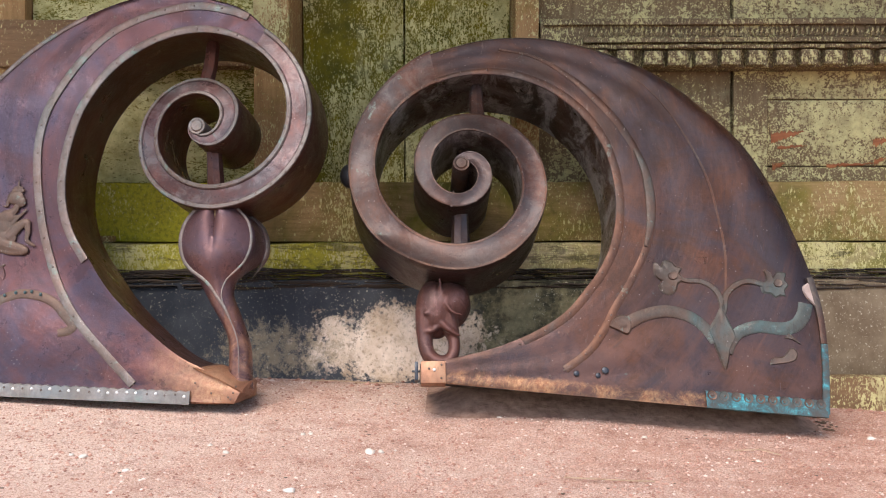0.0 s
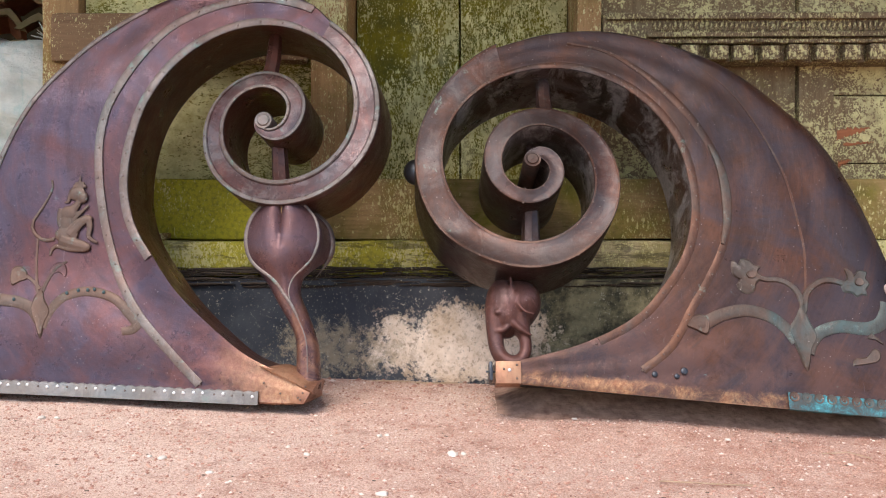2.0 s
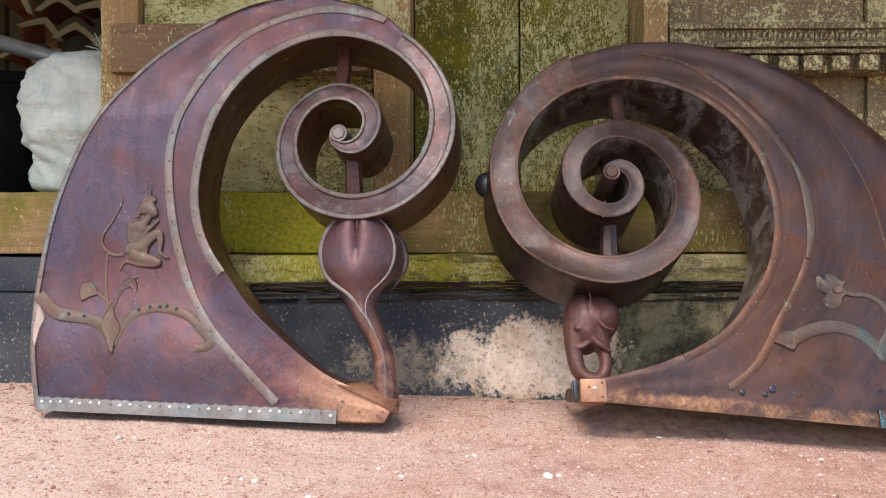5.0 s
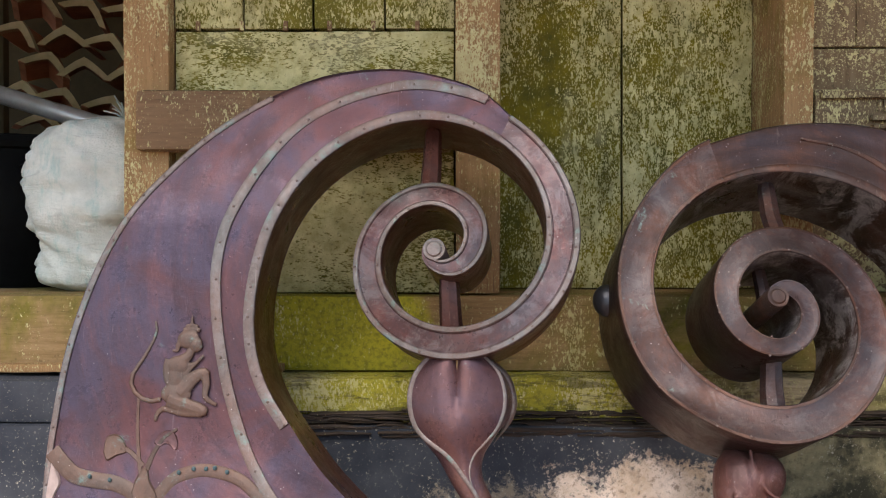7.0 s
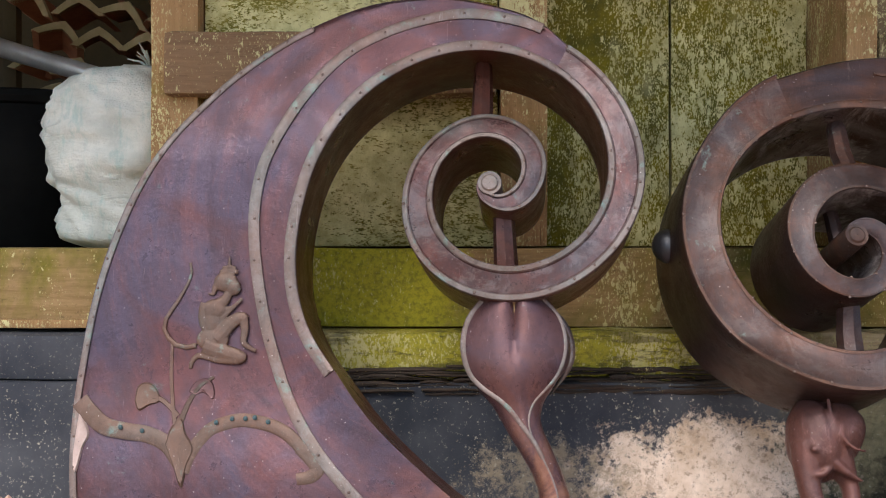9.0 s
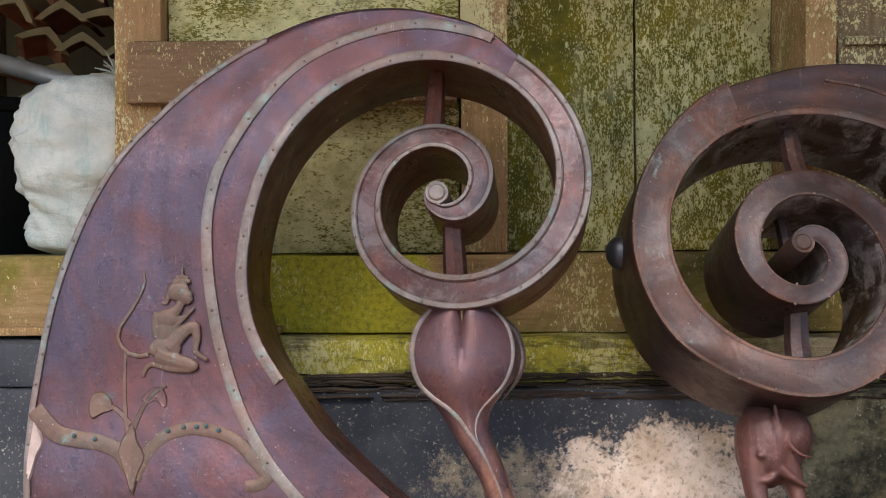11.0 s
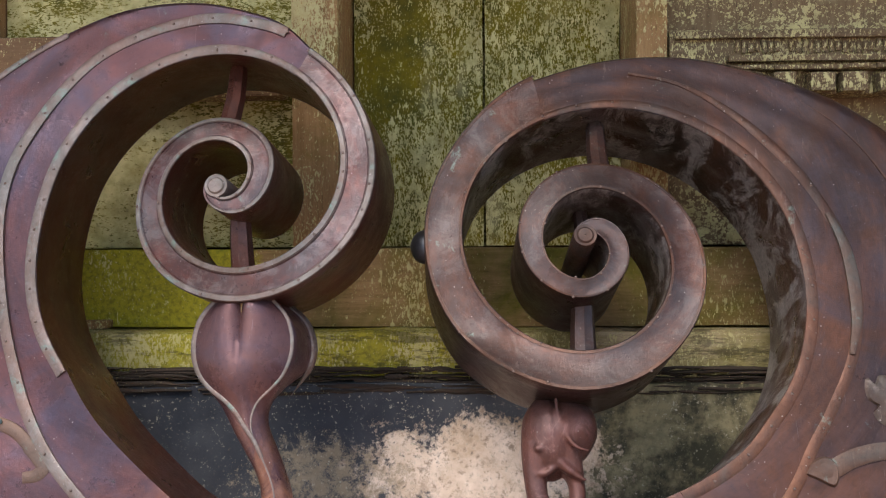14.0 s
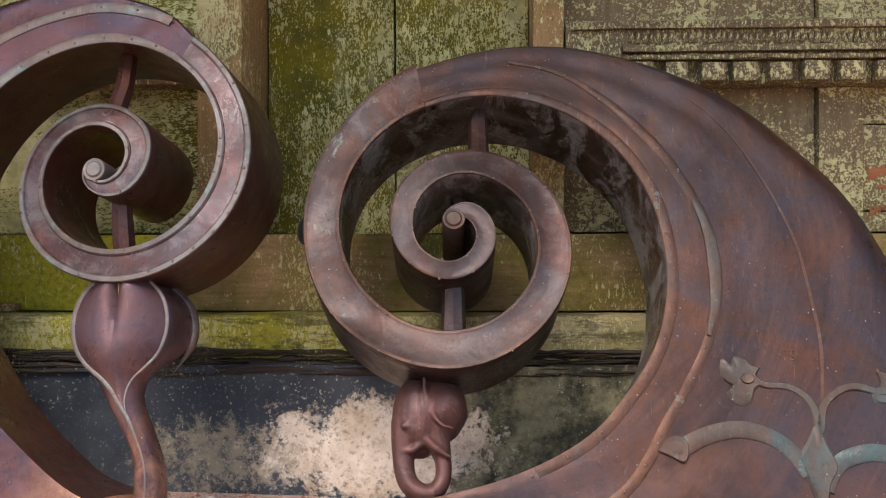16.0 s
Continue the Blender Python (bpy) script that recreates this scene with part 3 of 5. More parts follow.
def blob(bm, centre, size, seg=20, rings=12, lump=0.0, seed=0.0):
    b = bmesh.ops.create_uvsphere(bm, u_segments=seg, v_segments=rings, radius=1)
    for v in b["verts"]:
        k = 1 + lump * noise.noise(v.co * 1.7 + Vector((seed, seed * 2, 0)))
        v.co = Vector((centre[0] + v.co.x * size[0] * k, centre[1] + v.co.y * size[1] * k, centre[2] + v.co.z * size[2] * k))
    return bm


def fuse(ob, voxel):
    """Melts the overlapping forms of a cast piece into one skin."""
    mod = ob.modifiers.new("fuse", "REMESH")
    mod.mode, mod.voxel_size, mod.use_smooth_shade = "VOXEL", voxel, True
    mod = ob.modifiers.new("soften", "SMOOTH")
    mod.factor, mod.iterations = 0.5, 3


def rivet_mesh(mat, r=0.0034):
    bm = bmesh.new()
    bmesh.ops.create_uvsphere(bm, u_segments=8, v_segments=5, radius=r)
    for v in bm.verts:
        v.co.y *= 0.55
    return finish("rivet", bm, mat)


RIVET_ME, RIVET_ME_PALE = rivet_mesh(RIVET), rivet_mesh(RIVET_PALE, 0.0052)


def rivets(parent, pts, w=-0.003, me=None, jitter=0.004):
    for p in pts:
        ob = new("rivet", me or RIVET_ME)
        ob.parent = parent
        ob.location = (p.x + random.uniform(-jitter, jitter), w + (WARP[parent.name](p.x, p.y) if parent.name in WARP else 0), p.y + random.uniform(-jitter, jitter))


# ---- ground ----
def floor_z(x, y):
    cx, cy = max(min(x, 4.0), -4.0), max(min(y, 4.3), -3.0)
    return 0.045 * (cy - 3.8) - 0.03 * cx - 0.035 * max(0.0, min(cx - 0.5, 1.2))


def build_ground():
    xs = sorted(set([-400, -120, -40, -15, -8, -5] + [round(-4 + 0.06 * i, 3) for i in range(134)] + [5, 8, 15, 40, 120, 400]))
    ys = sorted(set([-400, -120, -40, -15, -6, -3, -1] + [round(0.2 + 0.06 * i, 3) for i in range(76)] + [6, 9, 20, 60, 400]))
    bm = bmesh.new()
    rows = [[Vector((x, y, floor_z(x, y) + (0.010 * noise.noise(Vector((x * 2.3, y * 2.3, 0))) + 0.004 * noise.noise(Vector((x * 11, y * 11, 3))) if abs(x) < 4.2 and 0 < y < 5 else 0))) for x in xs] for y in ys]
    sheet(bm, rows)
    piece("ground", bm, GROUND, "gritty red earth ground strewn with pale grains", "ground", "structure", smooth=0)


build_ground()

# ---- timber wall on its plastered base ----
board("wall_base", (-6, 6.0, 3.86, 4.6, -0.6, 0.375), PLASTER, "blackened plaster base wall with pale bare patches", "wall", bev=0.01, wobble=0.004, cuts=120)
board("wall_base_raised", (-6, -1.565, 3.885, 4.5, 0.379, 0.500), PLASTER, "blackened plaster rising to the rail beside the beam", "wall", bev=0.01, wobble=0.004, cuts=60)
board("wall_beam", (-1.56, 6.0, 3.90, 4.5, 0.379, 0.508), BEAM_WOOD, "mossy rotting sill beam on the plaster base", "beam", bev=0.012, wobble=0.010, cuts=160)
board("wall_rail", (-6, 6.0, 4.02, 4.5, 0.512, 0.735), BOARD_WOOD, "broad stained lower rail of the timber wall", "rail", bev=0.008, wobble=0.004, cuts=120)
board("trim", (-6, -1.2, 3.97, 4.019, 0.512, 0.535), POST_WOOD, "thin fillet strip under the lower rail", "trim", bev=0.004, cuts=30)
board("plinth_step", (1.30, 6.0, 3.79, 3.855, -0.5, 0.035), BROWN_WOOD, "worn brown board along the foot of the wall", "board", bev=0.008, cuts=50)

# posts of the doorway and of the opening beside it
board("post_1", (-1.697, -1.560, 4.07, 4.45, 0.739, 2.74), POST_WOOD, "weathered brown corner post with traces of moss", "post", cuts=30)
board("post_2", (-0.690, -0.556, 4.07, 4.5, 0.739, 2.74), POST_WOOD, "brown timber door post", "post", cuts=30)
board("post_3", (0.305, 0.395, 4.09, 4.5, 0.739, 2.74), POST_WOOD, "brown timber door post, worn at its edge", "post", cuts=30)

door = thing("door_1", Matrix(), "closed mossy plank door between timber posts", "door", kind="structure")
for x0, x1, wood in ((-0.552, -0.136, DOOR_WOOD), (-0.130, 0.302, DOOR_PALE)):
    board("plank", (x0, x1, 4.42, 4.47, 0.739, 2.6), wood, "", parent=door, cuts=30, seed=x0)
board("plank", (-0.150, -0.118, 4.47, 4.49, 0.739, 2.6), DOOR_WOOD, "", parent=door)

wall_l = thing("wall_left", Matrix(), "plank wall panel covered in moss and white lichen", "wall", kind="structure")
board("panel", (-1.556, -0.694, 4.13, 4.19, 0.739, 1.545), PANEL_LOW, "", parent=wall_l, cuts=20)
for i, (x0, x1) in enumerate(((-1.556, -1.345), (-1.341, -1.13), (-1.126, -0.91), (-0.906, -0.694))):
    board("panel", (x0, x1, 4.124, 4.19, 1.552, 2.6), PANEL_WOOD, "", parent=wall_l, seed=i)
for i in range(6):
    board("peg", (-1.49 + 0.135 * i, -1.476 + 0.135 * i, 4.115, 4.135, 1.545, 1.575), BROWN_WOOD, "", parent=wall_l, bev=0.003, wobble=0)

wall_r = thing("wall_right", Matrix(), "weathered grey plank wall with flaking pale surface", "wall", kind="structure")
board("panel", (0.399, 1.150, 4.19, 4.25, 0.739, 1.50), GREY_WOOD, "", parent=wall_r, cuts=20)
board("stile", (1.154, 1.285, 4.165, 4.25, 0.739, 1.50), GREY_WOOD, "", parent=wall_r, cuts=20, seed=2)
for i, (z0, z1) in enumerate(((0.739, 0.80), (0.803, 1.06), (1.063, 1.50))):
    board("panel", (1.289, 6.0, 4.19, 4.25, z0, z1), GREY_WOOD, "", parent=wall_r, cuts=20, seed=i)
for i, (x0, x1) in enumerate(((0.399, 0.555), (0.558, 1.15), (1.154, 1.29), (1.293, 6.0))):
    board("panel", (x0, x1, 4.18, 4.25, 1.503, 2.6), GREY_WOOD, "", parent=wall_r, cuts=8, seed=i)


def splinters():
    """Places where the face of the planks has split away and shows orange wood."""
    for cx, cz, length, height in ((1.37, 0.915, 0.13, 0.065), (1.39, 0.875, 0.12, 0.022), (1.75, 0.895, 0.10, 0.055), (1.62, 0.805, 0.20, 0.026), (1.335, 0.80, 0.05, 0.045), (1.73, 0.82, 0.05, 0.04)):
        bm = bmesh.new()
        n, rows = 26, []
        for k in range(n + 1):
            s = k / n
            h = height * (1 - s) ** 0.7 * random.uniform(0.45, 1.0)
            x, z = cx + (s - 0.5) * length, cz + s * height * 0.35 + random.uniform(-0.004, 0.004)
            rows.append([Vector((x, 4.191, z - h * 0.6)), Vector((x, 4.1865, z - h * 0.3)), Vector((x, 4.185, z + h * 0.15)), Vector((x, 4.191, z + h * 0.4))])
        sheet(bm, rows)
        part("split", bm, SPLIT, wall_r, "raw orange split in the plank", smooth=0.2)


splinters()


def ragged_edge(x0, x1, seed):
    """The beam's ragged dark underside: broken slivers of wood, lying in layers with gaps between."""
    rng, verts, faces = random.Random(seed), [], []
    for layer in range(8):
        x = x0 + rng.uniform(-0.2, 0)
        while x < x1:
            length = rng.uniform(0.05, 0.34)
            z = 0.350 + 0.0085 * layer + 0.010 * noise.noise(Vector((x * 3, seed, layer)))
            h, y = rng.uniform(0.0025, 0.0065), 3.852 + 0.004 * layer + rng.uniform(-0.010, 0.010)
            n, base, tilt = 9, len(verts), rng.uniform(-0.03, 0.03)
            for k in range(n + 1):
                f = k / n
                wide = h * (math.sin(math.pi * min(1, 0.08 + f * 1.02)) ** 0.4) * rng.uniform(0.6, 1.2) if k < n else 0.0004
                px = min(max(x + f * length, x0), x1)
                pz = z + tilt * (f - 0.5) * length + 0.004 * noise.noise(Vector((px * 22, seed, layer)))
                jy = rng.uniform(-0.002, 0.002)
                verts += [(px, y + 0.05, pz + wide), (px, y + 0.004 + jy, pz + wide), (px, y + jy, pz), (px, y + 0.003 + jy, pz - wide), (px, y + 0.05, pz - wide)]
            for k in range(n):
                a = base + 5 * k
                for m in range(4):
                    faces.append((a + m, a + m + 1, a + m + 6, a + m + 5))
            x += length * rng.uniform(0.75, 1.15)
    me = bpy.data.meshes.new("ragged_edge")
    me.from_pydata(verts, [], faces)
    me.materials.append(SLIVER_WOOD)
    tagged(new("ragged_edge", me), "dark ragged lower edge of the sill beam", "beam", kind="structure")


ragged_edge(-1.56, 0.2, 3)
ragged_edge(0.2, 1.9, 8)


def carved_rail(name, x0, x1, label):
    """A carved rail: a band of worn fretwork, a fillet, a row of beads and a row of blocks."""
    ob = thing(name, Matrix(), label, "carved rail", kind="structure")
    bm = bmesh.new()
    slab(bm, x0, x1, 4.09, 4.19, 1.17, 1.36, 0.008, 0.002, 30)
    part("body", bm, RAIL_WOOD, ob)
    for xa, ya, za, zb in ((x0 + 0.012, 4.066, 1.330, 1.352), (x0 + 0.16, 4.058, 1.262, 1.280), (x0 + 0.16, 4.048, 1.236, 1.250)):
        part("fillet", slab(bmesh.new(), xa, x1, ya, 4.088, za, zb, 0.005, 0.002, 30), RAIL_WOOD, ob)
    block = finish("dentil", slab(bmesh.new(), -0.036, 0.036, -0.03, 0.03, -0.03, 0.027, 0.008), RAIL_WOOD)
    bead = finish("bead", slab(bmesh.new(), -0.038, 0.038, -0.014, 0.014, -0.007, 0.007, 0.006), RAIL_WOOD)
    fret = finish("fret", slab(bmesh.new(), -0.007, 0.007, -0.006, 0.006, -0.018, 0.018, 0.003), RAIL_WOOD)
    x = x0 + 0.22
    while x < x1 - 0.05:
        for me, kind, y, z in ((block, "dentil", 4.068, 1.203), (bead, "bead", 4.052, 1.243)):
            o = new(kind, me)
            o.parent = ob
            o.location = (x + random.uniform(-0.005, 0.005), y, z + random.uniform(-0.002, 0.002))
            o.rotation_euler = (0, random.uniform(-0.05, 0.05), random.uniform(-0.04, 0.04))
            o.scale = (random.uniform(0.86, 1.03), 1, random.uniform(0.9, 1.04))
        x += 0.098
    x = x0 + 0.19
    while x < x1 - 0.05:
        if random.random() < 0.9:
            o = new("fret", fret)
            o.parent = ob
            o.location = (x, 4.087, 1.306 + random.uniform(-0.004, 0.004))
            o.rotation_euler = (0, random.uniform(-0.25, 0.25), 0)
            o.scale = (random.uniform(0.5, 1.1), 1, random.uniform(0.7, 1.15))
        x += 0.019
    return ob


carved_rail("carved_rail_right", 0.400, 2.6, "weathered carved wooden rail with a row of blocks")
rail_l = thing("carved_rail_left", Matrix(), "brown wooden rail end with rounded corners and worn carving", "carved rail", kind="structure")
part("body", slab(bmesh.new(), -1.650, -0.70, 4.02, 4.119, 1.168, 1.352, 0.022, 0.003, 16), BROWN_WOOD, rail_l)
for i in range(9):
    part("fret", slab(bmesh.new(), -1.30 + 0.035 * i, -1.277 + 0.035 * i, 4.010, 4.025, 1.29, 1.325, 0.003), BROWN_WOOD, rail_l)

# the wall's hidden upper part, and an unseen eave added to shade the wall
board("lintel", (-6, 6, 4.03, 4.5, 2.604, 2.74), POST_WOOD, "timber lintel above the doorway", "lintel", bev=0.01)
bm = bmesh.new()
for i in range(24):
    slab(bm, -6 + 0.5 * i, -5.51 + 0.5 * i, 2.35, 8.0, 2.75, 2.79, 0.004)
piece("ceiling", bm, EAVE, "unseen eave boards added to shade the wall", "ceiling", "structure")

board("wall_behind", (-1.44, 6.0, 4.505, 4.6, 0.36, 2.74), DARK_WALL, "dark boarding behind the doorway", "wall")

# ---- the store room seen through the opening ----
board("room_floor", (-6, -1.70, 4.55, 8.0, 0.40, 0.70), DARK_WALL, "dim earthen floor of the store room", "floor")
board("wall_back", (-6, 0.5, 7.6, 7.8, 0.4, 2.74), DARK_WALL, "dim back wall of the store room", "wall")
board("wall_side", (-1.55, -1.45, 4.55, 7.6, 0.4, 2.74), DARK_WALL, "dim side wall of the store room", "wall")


# unseen wall, added so daylight reaches the room only through the opening
board("unseen_wall_front", (-6, -2.75, 4.07, 4.3, 0.739, 2.74), POST_WOOD, "unseen timber wall added to keep daylight out of the store room", "wall")
# unseen too: added low, to let side daylight in over it
board("unseen_wall_end", (-6.1, -6.0, 4.07, 7.8, 0.4, 1.1), DARK_WALL, "unseen low wall, added with a gap above that lets daylight in", "wall")


def roof_tile():
    """An old clay roof tile: an arched trough with a thick rim."""
    ob = thing("roof_tile", Matrix(), "dusty red clay roof tile in a stack", "roof tile", "stacked roof tiles")
    bm = bmesh.new()
    outer, inner = [], []
    for k in range(9):
        a = math.pi * (0.08 + 0.84 * k / 8)
        c = math.cos(a)
        outer.append((0.135 * c, 0.105 * (1 - abs(c) ** 1.25)))
        inner.append((0.100 * c, 0.066 * (1 - abs(c) ** 1.25)))
    loop = outer + inner[::-1]
    g = [[bm.verts.new((x, y, z)) for x, z in loop] for y in (0.0, 0.12, 0.34)]
    m = len(loop)
    for a, b in zip(g, g[1:]):
        for i in range(m):
            bm.faces.new((a[i], a[(i + 1) % m], b[(i + 1) % m], b[i]))
    bm.faces.new(g[0])
    bm.faces.new(g[-1][::-1])
    part("body", bm, TILE, ob)
    bm = bmesh.new()
    r = [[bm.verts.new((x * 1.03, y, z * 1.03 + 0.002)) for x, z in outer] for y in (-0.012, 0.03)]
    r2 = [[bm.verts.new((x, y, z)) for x, z in inner] for y in (-0.012, 0.03)]
    for i in range(8):
        bm.faces.new((r[0][i], r[0][i + 1], r[1][i + 1], r[1][i]))
        bm.faces.new((r[0][i], r[0][i + 1], r2[0][i + 1], r2[0][i]))
        bm.faces.new((r2[0][i], r2[0][i + 1], r2[1][i + 1], r2[1][i]))
    part("rim", bm, TILE_EDGE, ob, "pale rim")
    return ob


first = roof_tile()
first.matrix_world = pose(-2.95, 6.3, 1.30, 0, 8, 12)
for r in range(7):
    for c in range(6):
        if (r, c) != (0, 0):
            copy_thing(first, pose(-2.95 + 0.235 * c + 0.117 * (r % 2) + random.uniform(-0.02, 0.02), 6.3 + random.uniform(-0.05, 0.03), 1.30 + 0.155 * r - 0.035 * c, random.uniform(-9, 9), 16 + random.uniform(-16, 16), 12 + random.uniform(-20, 20)))
rack = thing("tile_rack", Matrix(), "dark timber rack under the stacked tiles", "rack")
for x in (-3.12, -1.62):
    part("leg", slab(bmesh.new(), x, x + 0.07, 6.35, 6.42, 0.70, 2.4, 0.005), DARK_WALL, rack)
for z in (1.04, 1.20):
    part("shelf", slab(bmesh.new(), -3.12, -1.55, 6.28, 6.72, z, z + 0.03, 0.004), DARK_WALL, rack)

bm = tube(bmesh.new(), [Vector((-2.95, 5.05, 1.62)), Vector((-2.45, 4.98, 1.46)), Vector((-2.02, 4.9, 1.33))], 0.035, 14)
tagged(piece("metal_pipe", bm, PIPE, "shiny galvanised pipe leaning in the store room", "pipe"))


def white_sack():
    ob = thing("white_sack", pose(-1.87, 4.34, 0.735), "bulging white woven plastic sack on the wall rail", "sack")
    bm = bmesh.new()
    rows, n, m = [], 70, 72
    prof = ((0.0, 0.10), (0.03, 0.185), (0.10, 0.20), (0.18, 0.205), (0.27, 0.235), (0.36, 0.255), (0.44, 0.245), (0.50, 0.215), (0.545, 0.17), (0.56, 0.09), (0.565, 0.01))
    curve = spline([(r, z) for z, r in prof], n)
    for c in curve:
        row = []
        for k in range(m):
            a = 2 * math.pi * k / m
            fold = 0.030 * noise.noise(Vector((math.cos(a) * 1.6, math.sin(a) * 1.6, c.y * 11))) + 0.020 * noise.noise(Vector((math.cos(a) * 2.2, math.sin(a) * 2.2, c.y * 26 + math.cos(a) * 3))) - 0.034 * max(0.0, 0.25 - abs(noise.noise(Vector((math.cos(a) * 1.1 + 4, math.sin(a) * 1.1, c.y * 13 + 2.0 * math.cos(a)))))) * 4 * 0.5
            r = max(c.x + fold * min(1, c.x * 8), 0.004)
            row.append(Vector((r * math.cos(a), 0.62 * r * math.sin(a), c.y + 0.02 * math.cos(a) * c.y)))
        rows.append(row + [row[0]])
    g = sheet(bm, rows)
    bmesh.ops.remove_doubles(bm, verts=bm.verts[:], dist=0.0006)
    part("bag", bm, SACK, ob, smooth=0)
    bm = bmesh.new()
    for k in range(26):
        a, b = random.uniform(0, 6.28), random.uniform(0.4, 1.3)
        base = Vector((0.10, -0.02, 0.555))
        tip = base + Vector((math.cos(a) * math.cos(b), math.sin(a) * math.cos(b), math.sin(b))) * random.uniform(0.04, 0.09)
        tube(bm, [base, base.lerp(tip, 0.5) + Vector((0, 0, 0.01)), tip], 0.0022, 4)
    part("frayed_top", bm, SACK, ob, "frayed tied mouth")
    return ob


white_sack()


def barrel():
    ob = thing("black_tub", pose(-2.42, 4.95, 0.70), "black rubber tub in the dark store room", "tub")
    bm = bmesh.new()
    rows = []
    for r, z in ((0.0, 0.0), (0.30, 0.0), (0.36, 0.1), (0.38, 0.35), (0.36, 0.50), (0.31, 0.57), (0.24, 0.58), (0.23, 0.5), (0.0, 0.48)):
        rows.append([Vector((max(r, 0.001) * math.cos(a), max(r, 0.001) * math.sin(a), z)) for a in (2 * math.pi * k / 32 for k in range(33))])
    sheet(bm, rows)
    bmesh.ops.remove_doubles(bm, verts=bm.verts[:], dist=0.0005)
    part("body", bm, BLACK, ob)
    bm = bmesh.new()
    ring = [Vector((0.335 * math.cos(a), 0.335 * math.sin(a), 0.555)) for a in (2 * math.pi * k / 40 for k in range(41))]
    tube(bm, ring, 0.028, 8)
    part("rim", bm, BLACK, ob, "rolled black rim")
    for a in (2.6, 5.4):
        c = Vector((0.38 * math.cos(a), 0.38 * math.sin(a), 0.47))
        t = Vector((-math.sin(a), math.cos(a), 0))
        part("handle", tube(bmesh.new(), [c - t * 0.07, c - t * 0.04 + Vector((0, 0, -0.04)), c + t * 0.04 + Vector((0, 0, -0.04)), c + t * 0.07], 0.012, 8), BLACK, ob)
    return ob


barrel()


# ---- the two copper roof ornaments ----
DEPTH = 0.28


def placed(origin, u, back):
    """A pose with x along the face, y into its depth and z up the face."""
    u, back = Vector(u).normalized(), Vector(back).normalized()
    up = u.cross(back)
    m = Matrix((u, back, up)).transposed().to_4x4()
    m.translation = origin
    return m


def rod(parent, p0, p1, half, mat, w=0.10):
    """An eight-sided stay between two windings, with a wider foot."""
    bm = bmesh.new()
    a, b = Vector((p0[0], w, p0[1])), Vector((p1[0], w, p1[1]))
    pts = [a.lerp(b, s) for s in (0, 0.06, 0.12, 0.5, 0.9, 1.0)]
    tube(bm, pts, [half * k for k in (0.62, 0.80, 0.95, 1.05, 1.14, 1.2)], 8)
    return part("stay", bm, mat, parent, smooth=0.5)


class Volute:
    """A spiral band about a centre; turn is 1 or -1; edges by eighths of a turn."""

    def __init__(self, centre, turn, outer, ko, inner, ki, end, rear=None):
        self.c, self.turn, self.o, self.ko, self.i, self.ki, self.end = Vector(centre), turn, outer, ko, inner, ki, end
        self.rear = rear or inner

    def point(self, r, k):
        a = k * math.pi / 4
        return self.c + Vector((r * math.cos(a), self.turn * r * math.sin(a)))

    def outer(self, k):
        return self.point(radius(self.o, self.ko, k), k)

    def inner(self, k):
        return self.point(radius(self.i, self.ki, k), k)

    def back(self, k):
        """The inner wall's rear edge."""
        return self.point(radius(self.rear, self.ki, k), k)


